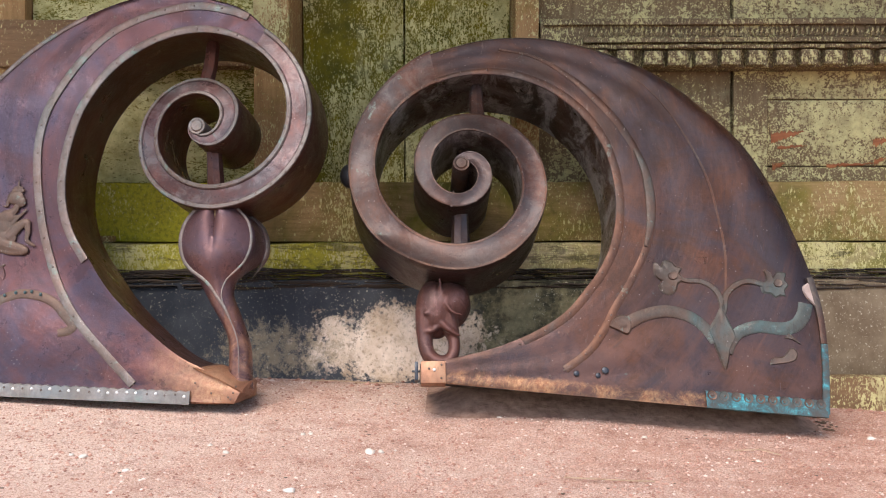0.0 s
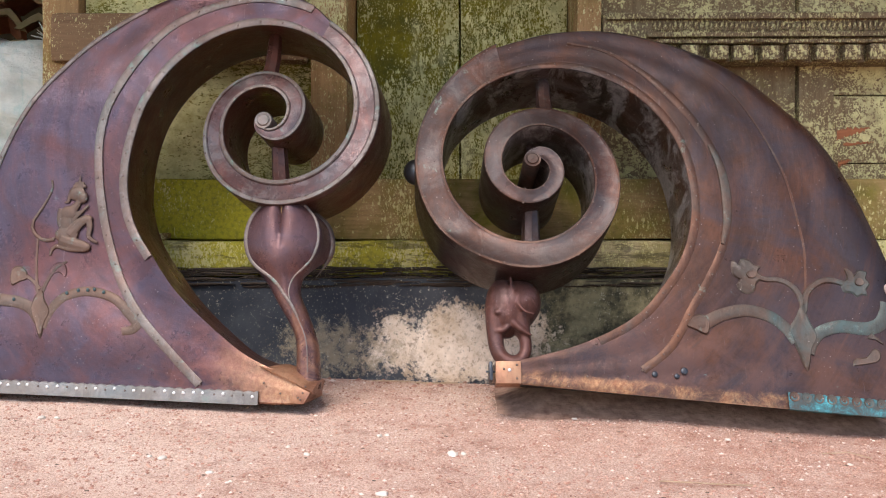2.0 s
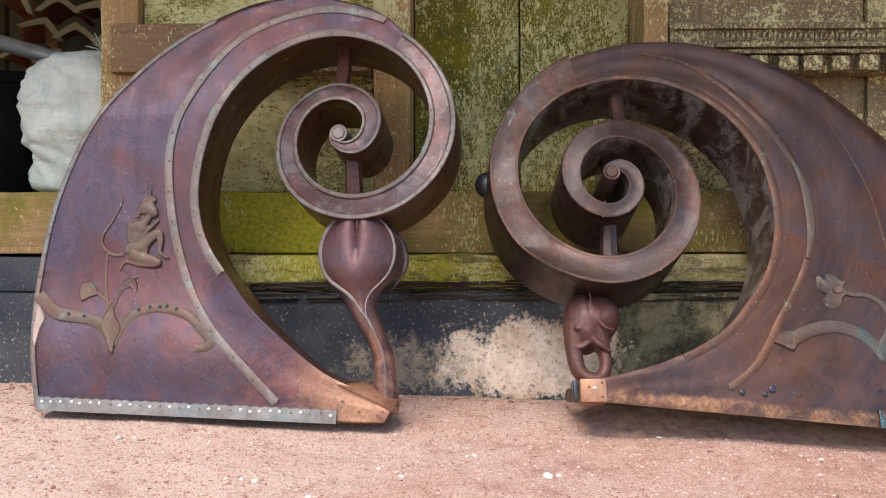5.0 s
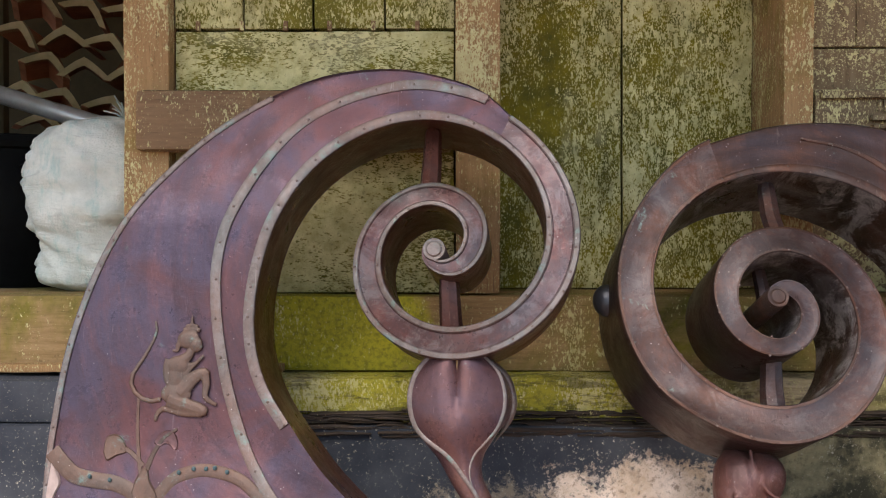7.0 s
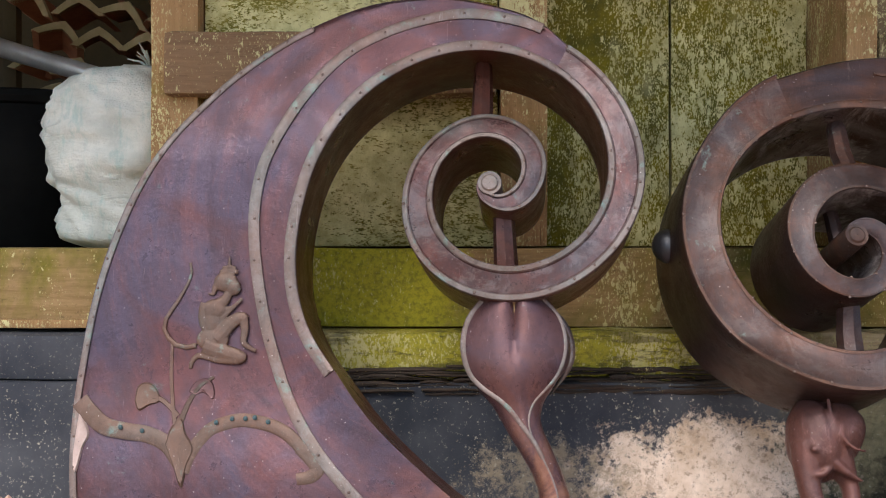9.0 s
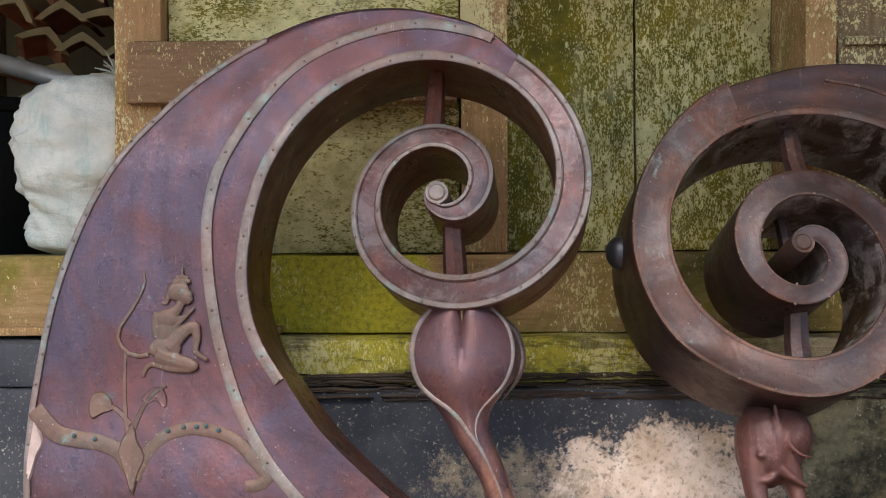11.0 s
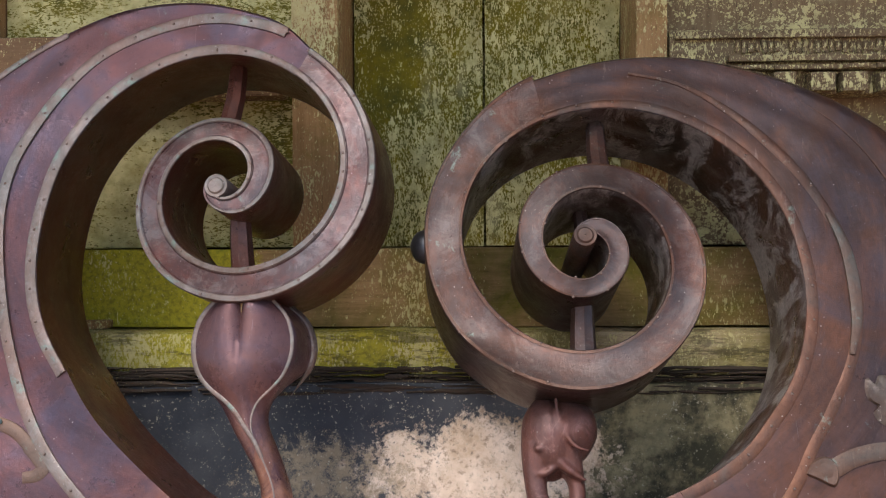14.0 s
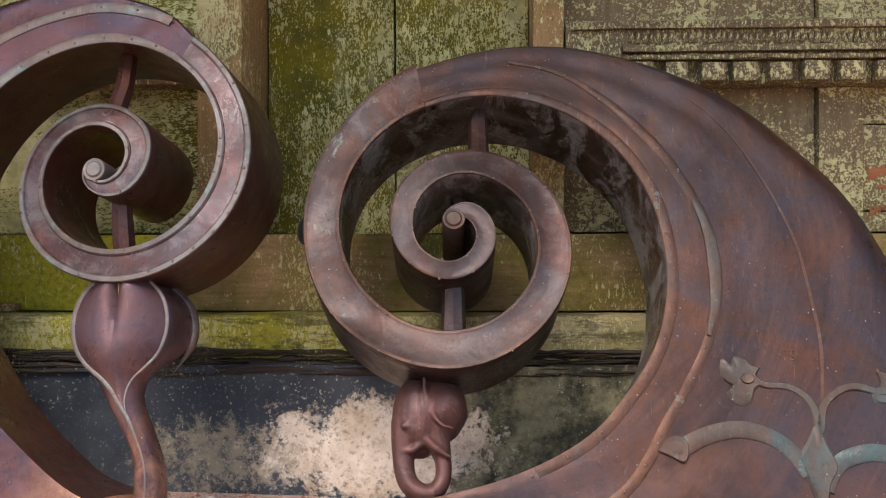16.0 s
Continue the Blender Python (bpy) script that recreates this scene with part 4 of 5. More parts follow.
def ornament(label, m, vol, k_start, fin, tail, corner, lower, mats, shift, crease, rim_share, bend, lip):
    """A hollow copper scroll ornament: spiral band, fin-shaped body, rims, rivets, base flashing.
    fin: outer outline from the spiral's end to the corner; lower: along the bottom edge; tail: inner edge after the spiral."""
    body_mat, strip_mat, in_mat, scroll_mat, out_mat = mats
    ob = thing("roof_ornament", m, label, "roof ornament", "copper scroll ornaments")
    WARP[ob.name] = bend
    # spiral band
    n = 170
    ks = [k_start + (vol.end - k_start) * i / (n - 1) for i in range(n)]
    inn, out = [vol.inner(k) for k in ks], [vol.outer(k) for k in ks]
    s = rim_share
    face = [(0, 0.003), (0.02, 0.0), (s, 0.0), (s + 0.03, 0.004 * lip), (0.5, 0.003 * lip), (1 - s - 0.03, 0.004 * lip), (1 - s, 0.0), (0.98, 0.0), (1, 0.003)]
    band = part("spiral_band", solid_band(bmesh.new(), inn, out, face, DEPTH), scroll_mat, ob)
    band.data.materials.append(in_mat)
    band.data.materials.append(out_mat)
    for a, b in ((0.0, s), (1 - s, 1.0)):
        bm = bmesh.new()
        i0 = 40
        solid_band(bm, [p.lerp(q, a + 0.01) for p, q in zip(inn[i0:], out[i0:])], [p.lerp(q, b - 0.01) for p, q in zip(inn[i0:], out[i0:])], [(0, -0.0035 * lip + 0.0025), (0.15, -0.0035 * lip), (0.85, -0.0035 * lip), (1, -0.0035 * lip + 0.0025)], 0.006)
        part("edge_strip", bm, strip_mat, ob, "riveted edge strip")
        mid = even([p.lerp(q, (a + b) / 2) for p, q in zip(inn[46:], out[46:])], 34)
        rivets(ob, [p for p in mid if random.random() < 0.6], -0.0035 * lip)
    # body: a sheet between the inner edge and the outer outline, with soft pleats
    k_end = vol.ki + len(vol.i) - 1
    inner_curve = [vol.inner(vol.end + (k_end - vol.end) * i / 60) for i in range(61)] + [Vector(p) for p in spline([vol.inner(k_end)] + tail, 30)[1:]]
    rear_curve = [vol.back(vol.end + (k_end - vol.end) * i / 60) for i in range(61)] + [Vector(p) for p in spline([vol.back(k_end)] + tail, 30)[1:]]
    n1, n2 = 110, 60
    side = spline([vol.outer(vol.end)] + fin + [corner], n1)
    bottom = spline([corner] + lower, n2)[1:]
    total = n1 + n2 - 1
    split = 0.60
    ic, rc = even(inner_curve, 400), even(rear_curve, 400)
    inner_pts, rear_pts = [], []
    for i in range(total):
        f = i / (n1 - 1) * split if i < n1 else split + (1 - split) * (i - n1 + 1) / (n2 - 1)
        inner_pts.append(ic[min(399, int(f * 399))])
        rear_pts.append(rc[min(399, int(f * 399))])
    outer_pts = side + bottom
    bm = bmesh.new()
    shares = [j / 16 for j in range(17)]
    rows_f = []
    for i, (a, b) in enumerate(zip(inner_pts, outer_pts)):
        wid = (b - a).length
        row = []
        for t in shares:
            w = 0.004 + crease(t, i / (total - 1), wid)
            p = a.lerp(b, t)
            row.append((p, w if 0 < t < 1 else w + 0.002))
        rows_f.append(row)
    rows = []
    for row, r in zip(rows_f, rear_pts):
        a, b = row[0][0], row[-1][0]
        ring = [Vector((p.x, w, p.y)) for p, w in row]
        ring += [Vector((b.x, row[-1][1] + (DEPTH - row[-1][1]) * k / 5, b.y)) for k in range(1, 6)]
        ring += [Vector((r.x + (a.x - r.x) * k / 5, DEPTH + (row[0][1] - DEPTH) * k / 5, r.y + (a.y - r.y) * k / 5)) for k in range(0, 5)]
        for p in ring:
            p.z += shift(p.x, p.z, p.y)
        rows.append(ring)
    g = [[bm.verts.new(p) for p in r] for r in rows]
    mm = len(g[0])
    for a, b in zip(g, g[1:]):
        for i in range(mm):
            f = bm.faces.new((a[i], a[(i + 1) % mm], b[(i + 1) % mm], b[i]))
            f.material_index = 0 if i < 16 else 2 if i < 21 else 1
    bm.faces.new(g[0])
    bm.faces.new(list(reversed(g[-1])))
    sheet_body = part("body", bm, body_mat, ob, smooth=0.6)
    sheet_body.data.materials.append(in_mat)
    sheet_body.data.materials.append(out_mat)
    # the edge strip goes on along the body's inner edge
    strip_in = ic[:262] if lip > 0.5 else ic[:330]
    mids = []
    for i, p in enumerate(strip_in):
        d = (ic[min(i + 2, 399)] - ic[max(i - 2, 0)]).normalized()
        q = Vector((-d.y, d.x)) * (-vol.turn)
        mids.append(p + q * (0.009 + 0.005 * smoothstep(0, 60, i)))
    flush = 0.0028 - 0.0033 * lip
    part("edge_strip", ribbon(mids[::3], lambda f: 0.016 + 0.010 * smoothstep(0, 0.2, f), flush, 0.012), strip_mat, ob, "riveted edge strip along the opening")
    rivets(ob, even(mids, 18), flush - 0.0005)
    # core of the spiral
    bm = bmesh.new()
    rings = []
    for r, w in ((0.001, -0.006), (0.016, -0.006), (0.020, -0.002), (0.026, -0.003), (0.0275, 0.0), (0.0275, DEPTH - 0.01), (0.001, DEPTH - 0.01)):
        rings.append([Vector((vol.c.x + r * math.cos(a), w, vol.c.y + r * math.sin(a))) for a in (2 * math.pi * k / 24 for k in range(25))])
    sheet(bm, rings)
    bmesh.ops.remove_doubles(bm, verts=bm.verts[:], dist=0.0004)
    part("core_knob", bm, strip_mat, ob)
    return ob, ic, outer_pts


def smoothstep(a, b, x):
    t = min(max((x - a) / (b - a), 0), 1)
    return t * t * (3 - 2 * t)


def left_bend(u, v):
    """How far the sheet stands back from a flat face: the spiral's core comes forward, the top leans back."""
    f = smoothstep(0.06, 0.30, math.hypot(u + 0.0625, v - 0.899))
    back = min(max(0.03 + 0.08 * (v - 0.9), 0), 0.065)
    side = max(back * smoothstep(-0.75, -0.45, u), 0.036 * (1 - smoothstep(-0.48, -0.30, u)) * smoothstep(0.15, 0.5, v))
    t = smoothstep(0.90, 1.06, v)
    return (side * (1 - t) + max(back, side) * t) * f - 0.035 * (1 - f)


def right_bend(u, v):
    f = smoothstep(0.10, 0.30, math.hypot(u - 0.106, v - 0.819))
    back = min(max(0.9 * (0.055 - 0.12 * (u - 0.1) + 0.06 * (v - 0.82)), 0), 0.1) * smoothstep(0.42, 0.62, v)
    return back * f - 0.012 * (1 - f)


# plum-coloured ornament with the heart-shaped leaf
LEFT = placed((-0.7, 3.2551, 0.0), (0.9973, -0.0729, 0), (0.0714, 0.9768, -0.2021))
left_volute = Volute((-0.0538, 0.8948), 1, (0.028, 0.028, 0.029, 0.037, 0.054, 0.087, 0.119, 0.155, 0.173, 0.178, 0.199, 0.230, 0.257, 0.294, 0.348, 0.388, 0.430), -6,
                     (0.001, 0.001, 0.001, 0.009, 0.022, 0.035, 0.059, 0.090, 0.108, 0.115, 0.126, 0.150, 0.178, 0.213, 0.260, 0.311, 0.352, 0.381, 0.432, 0.533), -6, 9.41,
                     (0.001, 0.001, 0.001, 0.009, 0.022, 0.035, 0.059, 0.090, 0.108, 0.115, 0.126, 0.150, 0.178, 0.213, 0.260, 0.311, 0.357, 0.403, 0.456, 0.540))


def left_shift(x, z, w):
    return 0.042 * w / DEPTH * (1 - smoothstep(0.06, 0.22, z))


def left_crease(t, along, wid):
    return 0.003 * math.sin(t * math.pi * 3) * min(1, wid / 0.4) + 0.006 * smoothstep(0.93, 1.0, t)


left, left_inner, left_outer = ornament(
    "large plum-brown copper scroll ornament leaning on the wall", LEFT, left_volute, -6.0,
    [(0.063, 1.321), (-0.02, 1.36), (-0.173, 1.392), (-0.355, 1.376), (-0.525, 1.305), (-0.67, 1.205), (-0.78, 1.095), (-0.845, 1.012), (-0.905, 0.903), (-0.953, 0.771), (-0.986, 0.63), (-1.004, 0.46), (-1.002, 0.34), (-0.988, 0.22)],
    [(-0.318, 0.372), (-0.205, 0.266), (-0.083, 0.172), (0.039, 0.114), (0.09, 0.085)], (-0.957, 0.059), [(-0.5, 0.044), (-0.033, 0.025), (0.101, 0.026)],
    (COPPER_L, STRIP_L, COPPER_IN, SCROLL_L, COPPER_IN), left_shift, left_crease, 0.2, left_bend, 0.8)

strip = spline([(0.065, 1.302), (0.015, 1.322), (-0.089, 1.344), (-0.186, 1.338), (-0.310, 1.300), (-0.418, 1.235), (-0.51, 1.125), (-0.581, 0.989), (-0.605, 0.878), (-0.602, 0.769), (-0.582, 0.649), (-0.550, 0.530), (-0.496, 0.398), (-0.418, 0.284), (-0.304, 0.166), (-0.218, 0.082)], 120)
part("seam_strip", ribbon(strip, 0.026, -0.0015, 0.01), STRIP_L, left, "riveted cover strip over the seam")
rivets(left, even(strip, 20), -0.002)
edge = even([p for p in left_outer[35:110]], 70)
edge = [Vector((p.x + 0.012, p.y - 0.004)) for p in edge]
part("edge_strip", ribbon(edge, 0.015, 0.002, 0.02), STRIP_L, left, "narrow edge strip")
rivets(left, even(edge, 22), 0.001)


def flashing(parent, a, b, height, mat, holes, label, me):
    """A base flashing with a scalloped, riveted upper edge."""
    n = 120
    bm = bmesh.new()
    rows = []
    for i in range(n + 1):
        s = i / n
        p = Vector(a).lerp(Vector(b), s)
        top = p.y + height - (0.010 if height > 0.05 else 0.004) * abs(math.sin(s * holes * math.pi)) ** 3 + 0.002 * noise.noise(Vector((s * 30, 1, 0)))
        rows.append([Vector((p.x, 0.02, p.y)), Vector((p.x, -0.004, p.y - 0.002)), Vector((p.x, -0.005, (p.y + top) / 2)), Vector((p.x, -0.0035, top - 0.003)), Vector((p.x, 0.008, top))])
    sheet(bm, rows)
    ob = part("base_flashing", bm, mat, parent, label)
    for i in range(holes):
        p = Vector(a).lerp(Vector(b), (i + 0.5) / holes)
        rivets(parent, [Vector((p.x, p.y + height - 0.017))], -0.005, me if random.random() < 0.7 else None, 0.003)
    return ob


flashing(left, (-0.945, 0.053), (-0.035, 0.024), 0.042, FLASH_L, 30, "grey metal flashing along the foot", RIVET_ME_PALE)


def vine(parent, pts, w0, w1, mat, label="", n=46, lift=-0.0005):
    wd = lambda s: w0 + (w1 - w0) * s
    return part("vine", ribbon(spline(pts, n), wd, lift, 0.008, 0.0025), mat, parent, label)


def leaf(parent, pts, mat, name="leaf", lift=-0.001):
    """A flat cast leaf with a domed middle, from its outline."""
    out = spline(pts + [pts[0]], 40)[:-1]
    c = sum(out, Vector((0, 0))) / len(out)
    bm = bmesh.new()
    rings = [[Vector((c.x + (p.x - c.x) * f, w, c.y + (p.y - c.y) * f)) for p in out + [out[0]]] for f, w in ((1.0, 0.008), (1.0, lift + 0.005), (0.86, lift), (0.45, lift + 0.002), (0.02, lift + 0.001))]
    sheet(bm, rings)
    bmesh.ops.remove_doubles(bm, verts=bm.verts[:], dist=0.0003)
    return part(name, bm, mat, parent)


vine(left, [(-0.987, 0.405), (-0.958, 0.376), (-0.921, 0.349), (-0.869, 0.338), (-0.819, 0.331), (-0.772, 0.310), (-0.739, 0.271)], 0.040, 0.034, RELIEF_L, "cast vine branch with green corrosion")
vine(left, [(-0.731, 0.251), (-0.715, 0.294), (-0.680, 0.341), (-0.639, 0.360), (-0.601, 0.366), (-0.549, 0.358), (-0.507, 0.341), (-0.467, 0.308)], 0.034, 0.028, RELIEF_L, "cast vine branch with green corrosion")
vine(left, [(-0.467, 0.312), (-0.442, 0.286), (-0.427, 0.263), (-0.442, 0.245), (-0.472, 0.239)], 0.040, 0.026, RELIEF_L)
vine(left, [(-0.781, 0.537), (-0.778, 0.466), (-0.767, 0.394), (-0.754, 0.343)], 0.008, 0.012, RELIEF_L)
vine(left, [(-0.745, 0.363), (-0.731, 0.405), (-0.709, 0.441), (-0.679, 0.462)], 0.016, 0.008, RELIEF_R)
vine(left, [(-0.753, 0.374), (-0.788, 0.405), (-0.814, 0.417)], 0.012, 0.012, RELIEF_L)
leaf(left, [(-0.777, 0.312), (-0.767, 0.348), (-0.746, 0.376), (-0.731, 0.338), (-0.708, 0.302), (-0.719, 0.263), (-0.729, 0.215), (-0.752, 0.263)], RELIEF_L, "calyx", -0.003)
leaf(left, [(-0.859, 0.405), (-0.854, 0.441), (-0.826, 0.448), (-0.805, 0.430), (-0.798, 0.405), (-0.823, 0.396), (-0.847, 0.384)], RELIEF_L)
leaf(left, [(-0.737, 0.428), (-0.722, 0.452), (-0.700, 0.461), (-0.682, 0.453), (-0.672, 0.428), (-0.676, 0.410), (-0.700, 0.426), (-0.720, 0.420)], COPPER_LEAF)


def seated_relief(parent):
    """The cast figure on the sheet, as plain rounded forms in low relief."""
    bm = bmesh.new()

    def limb(pts, radii):
        c = spline(pts, 12)
        tube(bm, [Vector((p.x, -0.001, p.y)) for p in c], [radii[0] + (radii[1] - radii[0]) * i / 11 for i in range(12)], 10, 0.42)

    limb([(-0.6579, 0.7471), (-0.6579, 0.731), (-0.6579, 0.7165)], (0.0015, 0.006))
    limb([(-0.6739, 0.7133), (-0.6579, 0.7149), (-0.642, 0.7133)], (0.005, 0.005))
    limb([(-0.68, 0.7037), (-0.6579, 0.7061), (-0.6358, 0.7037)], (0.006, 0.006))
    blob(bm, (-0.6641, -0.001, 0.6812), (0.0283, 0.0075, 0.0240))
    blob(bm, (-0.6447, -0.001, 0.6683), (0.0168, 0.0075, 0.0200))
    limb([(-0.6376, 0.6707), (-0.6305, 0.6635), (-0.6358, 0.6538)], (0.003, 0.004))
    limb([(-0.68, 0.6828), (-0.6889, 0.6651), (-0.6915, 0.6522), (-0.7039, 0.6538)], (0.011, 0.003))
    limb([(-0.6553, 0.6538), (-0.6641, 0.6386), (-0.6765, 0.6281)], (0.010, 0.016))
    blob(bm, (-0.6871, -0.001, 0.6169), (0.0283, 0.008, 0.0240))
    blob(bm, (-0.6907, -0.001, 0.5879), (0.0221, 0.007, 0.0288))
    blob(bm, (-0.6871, -0.001, 0.5477), (0.0389, 0.0075, 0.0272))
    limb([(-0.7083, 0.6305), (-0.7136, 0.6024), (-0.703, 0.567), (-0.6783, 0.5879), (-0.6473, 0.6169), (-0.6235, 0.6426)], (0.013, 0.004))
    limb([(-0.6739, 0.6169), (-0.6562, 0.6169), (-0.6376, 0.6249)], (0.009, 0.005))
    limb([(-0.6783, 0.5477), (-0.6473, 0.5847), (-0.6235, 0.5992), (-0.6146, 0.5927)], (0.021, 0.013))
    limb([(-0.6182, 0.5959), (-0.6129, 0.5702), (-0.6146, 0.5421), (-0.5987, 0.5284), (-0.5846, 0.522)], (0.012, 0.005))
    limb([(-0.7048, 0.5348), (-0.665, 0.5204), (-0.6235, 0.5091)], (0.022, 0.017))
    limb([(-0.6235, 0.5043), (-0.6694, 0.5027), (-0.7154, 0.5107), (-0.7313, 0.4979), (-0.7349, 0.4802)], (0.014, 0.005))
    limb([(-0.7242, 0.5332), (-0.7623, 0.53), (-0.7976, 0.5582), (-0.8003, 0.5927), (-0.7755, 0.6329), (-0.7508, 0.6828), (-0.7455, 0.7133), (-0.7508, 0.7262)], (0.007, 0.004))
    blob(bm, (-0.6217, -0.001, 0.5075), (0.0170, 0.0072, 0.0150))
    ob = part("relief", bm, RELIEF_L, parent, "cast seated relief in dull bronze", smooth=0)
    fuse(ob, 0.0018)
    return ob


STUD = rivet_mesh(VERDIGRIS, 0.0055)
for u, v in ((-0.60, 0.372), (-0.628, 0.369), (-0.575, 0.372), (-0.66, 0.357), (-0.545, 0.366), (-0.83, 0.338), (-0.88, 0.345)):
    rivets(left, [Vector((u, v))], -0.004, STUD, 0.003)

seated_relief(left)
PAINT = plain("pale_scale", (0.24, 0.17, 0.145), (0.40, 0.30, 0.26), 20)
leaf(left, [(-0.985, 0.385), (-0.968, 0.36), (-0.955, 0.33), (-0.965, 0.30), (-0.975, 0.24), (-0.985, 0.28)], PAINT, "pale_scale", 0.0)
rod(left, (-0.080, 1.262), (-0.080, 1.06), 0.024, COPPER_IN, 0.10)
rod(left, (-0.026, 0.86), (-0.016, 0.66), 0.026, COPPER_IN, 0.10)


def heart_leaf(parent):
    """A hollow heart-shaped leaf on a curved stem: a domed cleft face, deep sides and a strip round both edges."""
    n = 84
    lft = spline([(-0.030, 0.668), (-0.074, 0.640), (-0.106, 0.600), (-0.119, 0.550), (-0.112, 0.499), (-0.084, 0.448), (-0.047, 0.405), (-0.011, 0.344), (0.017, 0.300), (0.045, 0.250), (0.057, 0.200), (0.060, 0.075)], n)
    rgt = spline([(0.034, 0.668), (0.074, 0.640), (0.107, 0.603), (0.121, 0.552), (0.114, 0.504), (0.087, 0.450), (0.065, 0.411), (0.062, 0.367), (0.086, 0.312), (0.113, 0.248), (0.128, 0.190), (0.138, 0.075)], n)

    def face(s, cx):
        """Depth of the face, share cx across: two lobes with a cleft above, a round stem below."""
        up = 1 - smoothstep(0.30, 0.52, s)
        lobes = (1 - abs(cx) ** 2.0) * 0.056 - 0.034 * math.exp(-abs(cx) / 0.13) * (1 - smoothstep(0.0, 0.40, s))
        round_stem = 0.045 * math.sqrt(max(0.0, 1 - cx * cx)) + 0.004 * math.exp(-((cx - 0.15) / 0.2) ** 2)
        return 0.060 + 0.020 * (1 - up) - up * lobes * smoothstep(-0.06, 0.10, s) - (1 - up) * round_stem

    bm = bmesh.new()
    rows = []
    for i, (a, b) in enumerate(zip(lft, rgt)):
        s = i / (n - 1)
        up = 1 - smoothstep(0.30, 0.52, s)
        row = []
        for k in range(33):
            cx = -1 + k / 16
            p = a.lerp(b, 0.5 + 0.5 * cx)
            row.append(Vector((p.x, face(s, cx), p.y)))
        rear = 0.125 + 0.075 * up
        e, d = face(s, 1), (b - a) * 0.5
        for k in range(1, 7):
            f = k / 6
            q = b + d * (0.10 * f * up - (1 - up) * (1 - math.sqrt(max(0.0, 1 - f * f))))
            row.append(Vector((q.x, e + (rear - e) * f, q.y)))
        for k in range(6, 0, -1):
            f = k / 6
            q = a - d * (0.06 * f * up - (1 - up) * (1 - math.sqrt(max(0.0, 1 - f * f))))
            row.append(Vector((q.x, e + (rear - e) * f, q.y)))
        rows.append(row + [row[0]])
    sheet(bm, rows)
    bmesh.ops.remove_doubles(bm, verts=bm.verts[:], dist=0.0003)
    bmesh.ops.holes_fill(bm, edges=bm.edges[:])
    ob = part("heart_leaf", bm, COPPER_LEAF, parent, "heart-shaped copper leaf on a curved stem", smooth=1.0, flat=False)
    for sign, last in ((-1, 56), (1, 78)):
        pts, radii = [], []
        for i in range(1, last):
            a, b, s = lft[i], rgt[i], i / (n - 1)
            cx = sign * 0.945 * (1 - smoothstep(0.34, 0.62, s)) + 0.18 * smoothstep(0.34, 0.62, s)
            p = a.lerp(b, 0.5 + 0.5 * cx)
            pts.append(Vector((p.x, face(s, cx) - 0.0005, p.y)))
            radii.append((0.0085 if sign < 0 else 0.0055) - 0.0035 * smoothstep(0.25, 0.62, s))
        part("edge_strip", tube(bmesh.new(), pts, radii, 10, 0.42), STRIP_L, ob, "pale edge strip of the leaf")
    pts = []
    for i in range(2, 36):
        a, b, s = lft[i], rgt[i], i / (n - 1)
        q = b + (b - a) * 0.05 * (1 - smoothstep(0.30, 0.52, s))
        pts.append(Vector((q.x, 0.192, q.y)))
    part("rear_strip", tube(bmesh.new(), pts, [0.0085 * (1 - smoothstep(0.6, 1.0, k / (len(pts) - 1))) + 0.001 for k in range(len(pts))], 10, 1.6), STRIP_L, ob, "pale strip round the rear edge")
    bm = bmesh.new()
    tube(bm, [Vector((0.002, 0.042, 0.674)), Vector((0.002, 0.034, 0.646)), Vector((0.001, 0.031, 0.600))], [0.032, 0.014, 0.003], 12, 0.5)
    part("solder", bm, SOLDER, ob, "yellowish corrosion in the cleft")
    return ob


heart_leaf(left)


def foot_plate(parent):
    """The rolled plate that closes the ornament's pointed foot."""
    bm = bmesh.new()
    curve = spline([(-0.035, 0.142), (0.0, 0.150), (0.035, 0.152), (0.075, 0.136), (0.112, 0.112), (0.138, 0.108)], 24)
    low = spline([(-0.035, 0.136), (0.0, 0.118), (0.042, 0.100), (0.075, 0.085), (0.10, 0.072), (0.128, 0.058)], 24)
    solid_band(bm, low, curve, [(0, -0.004), (0.12, -0.008), (0.3, 0.0), (0.55, 0.02), (0.8, 0.05), (1, 0.09)], 0.13)
    part("foot_plate", bm, COPPER_FOOT, parent, "rolled orange-brown copper plate at the foot")
    bm = bmesh.new()
    a = spline([(0.060, 0.031), (0.103, 0.027)], 8)
    b = spline([(0.078, 0.083), (0.124, 0.066)], 8)
    solid_band(bm, a, b, [(0, -0.003), (0.2, -0.006), (0.8, -0.006), (1, -0.002)], 0.16, left_shift)
    part("end_cap", bm, COPPER_FOOT, parent, "orange-brown cap over the end")
    rivets(parent, [Vector(p) for p in ((0.098, 0.062), (0.082, 0.05), (0.09, 0.04), (0.11, 0.08), (-0.02, 0.09), (0.03, 0.06))], -0.006)


foot_plate(left)

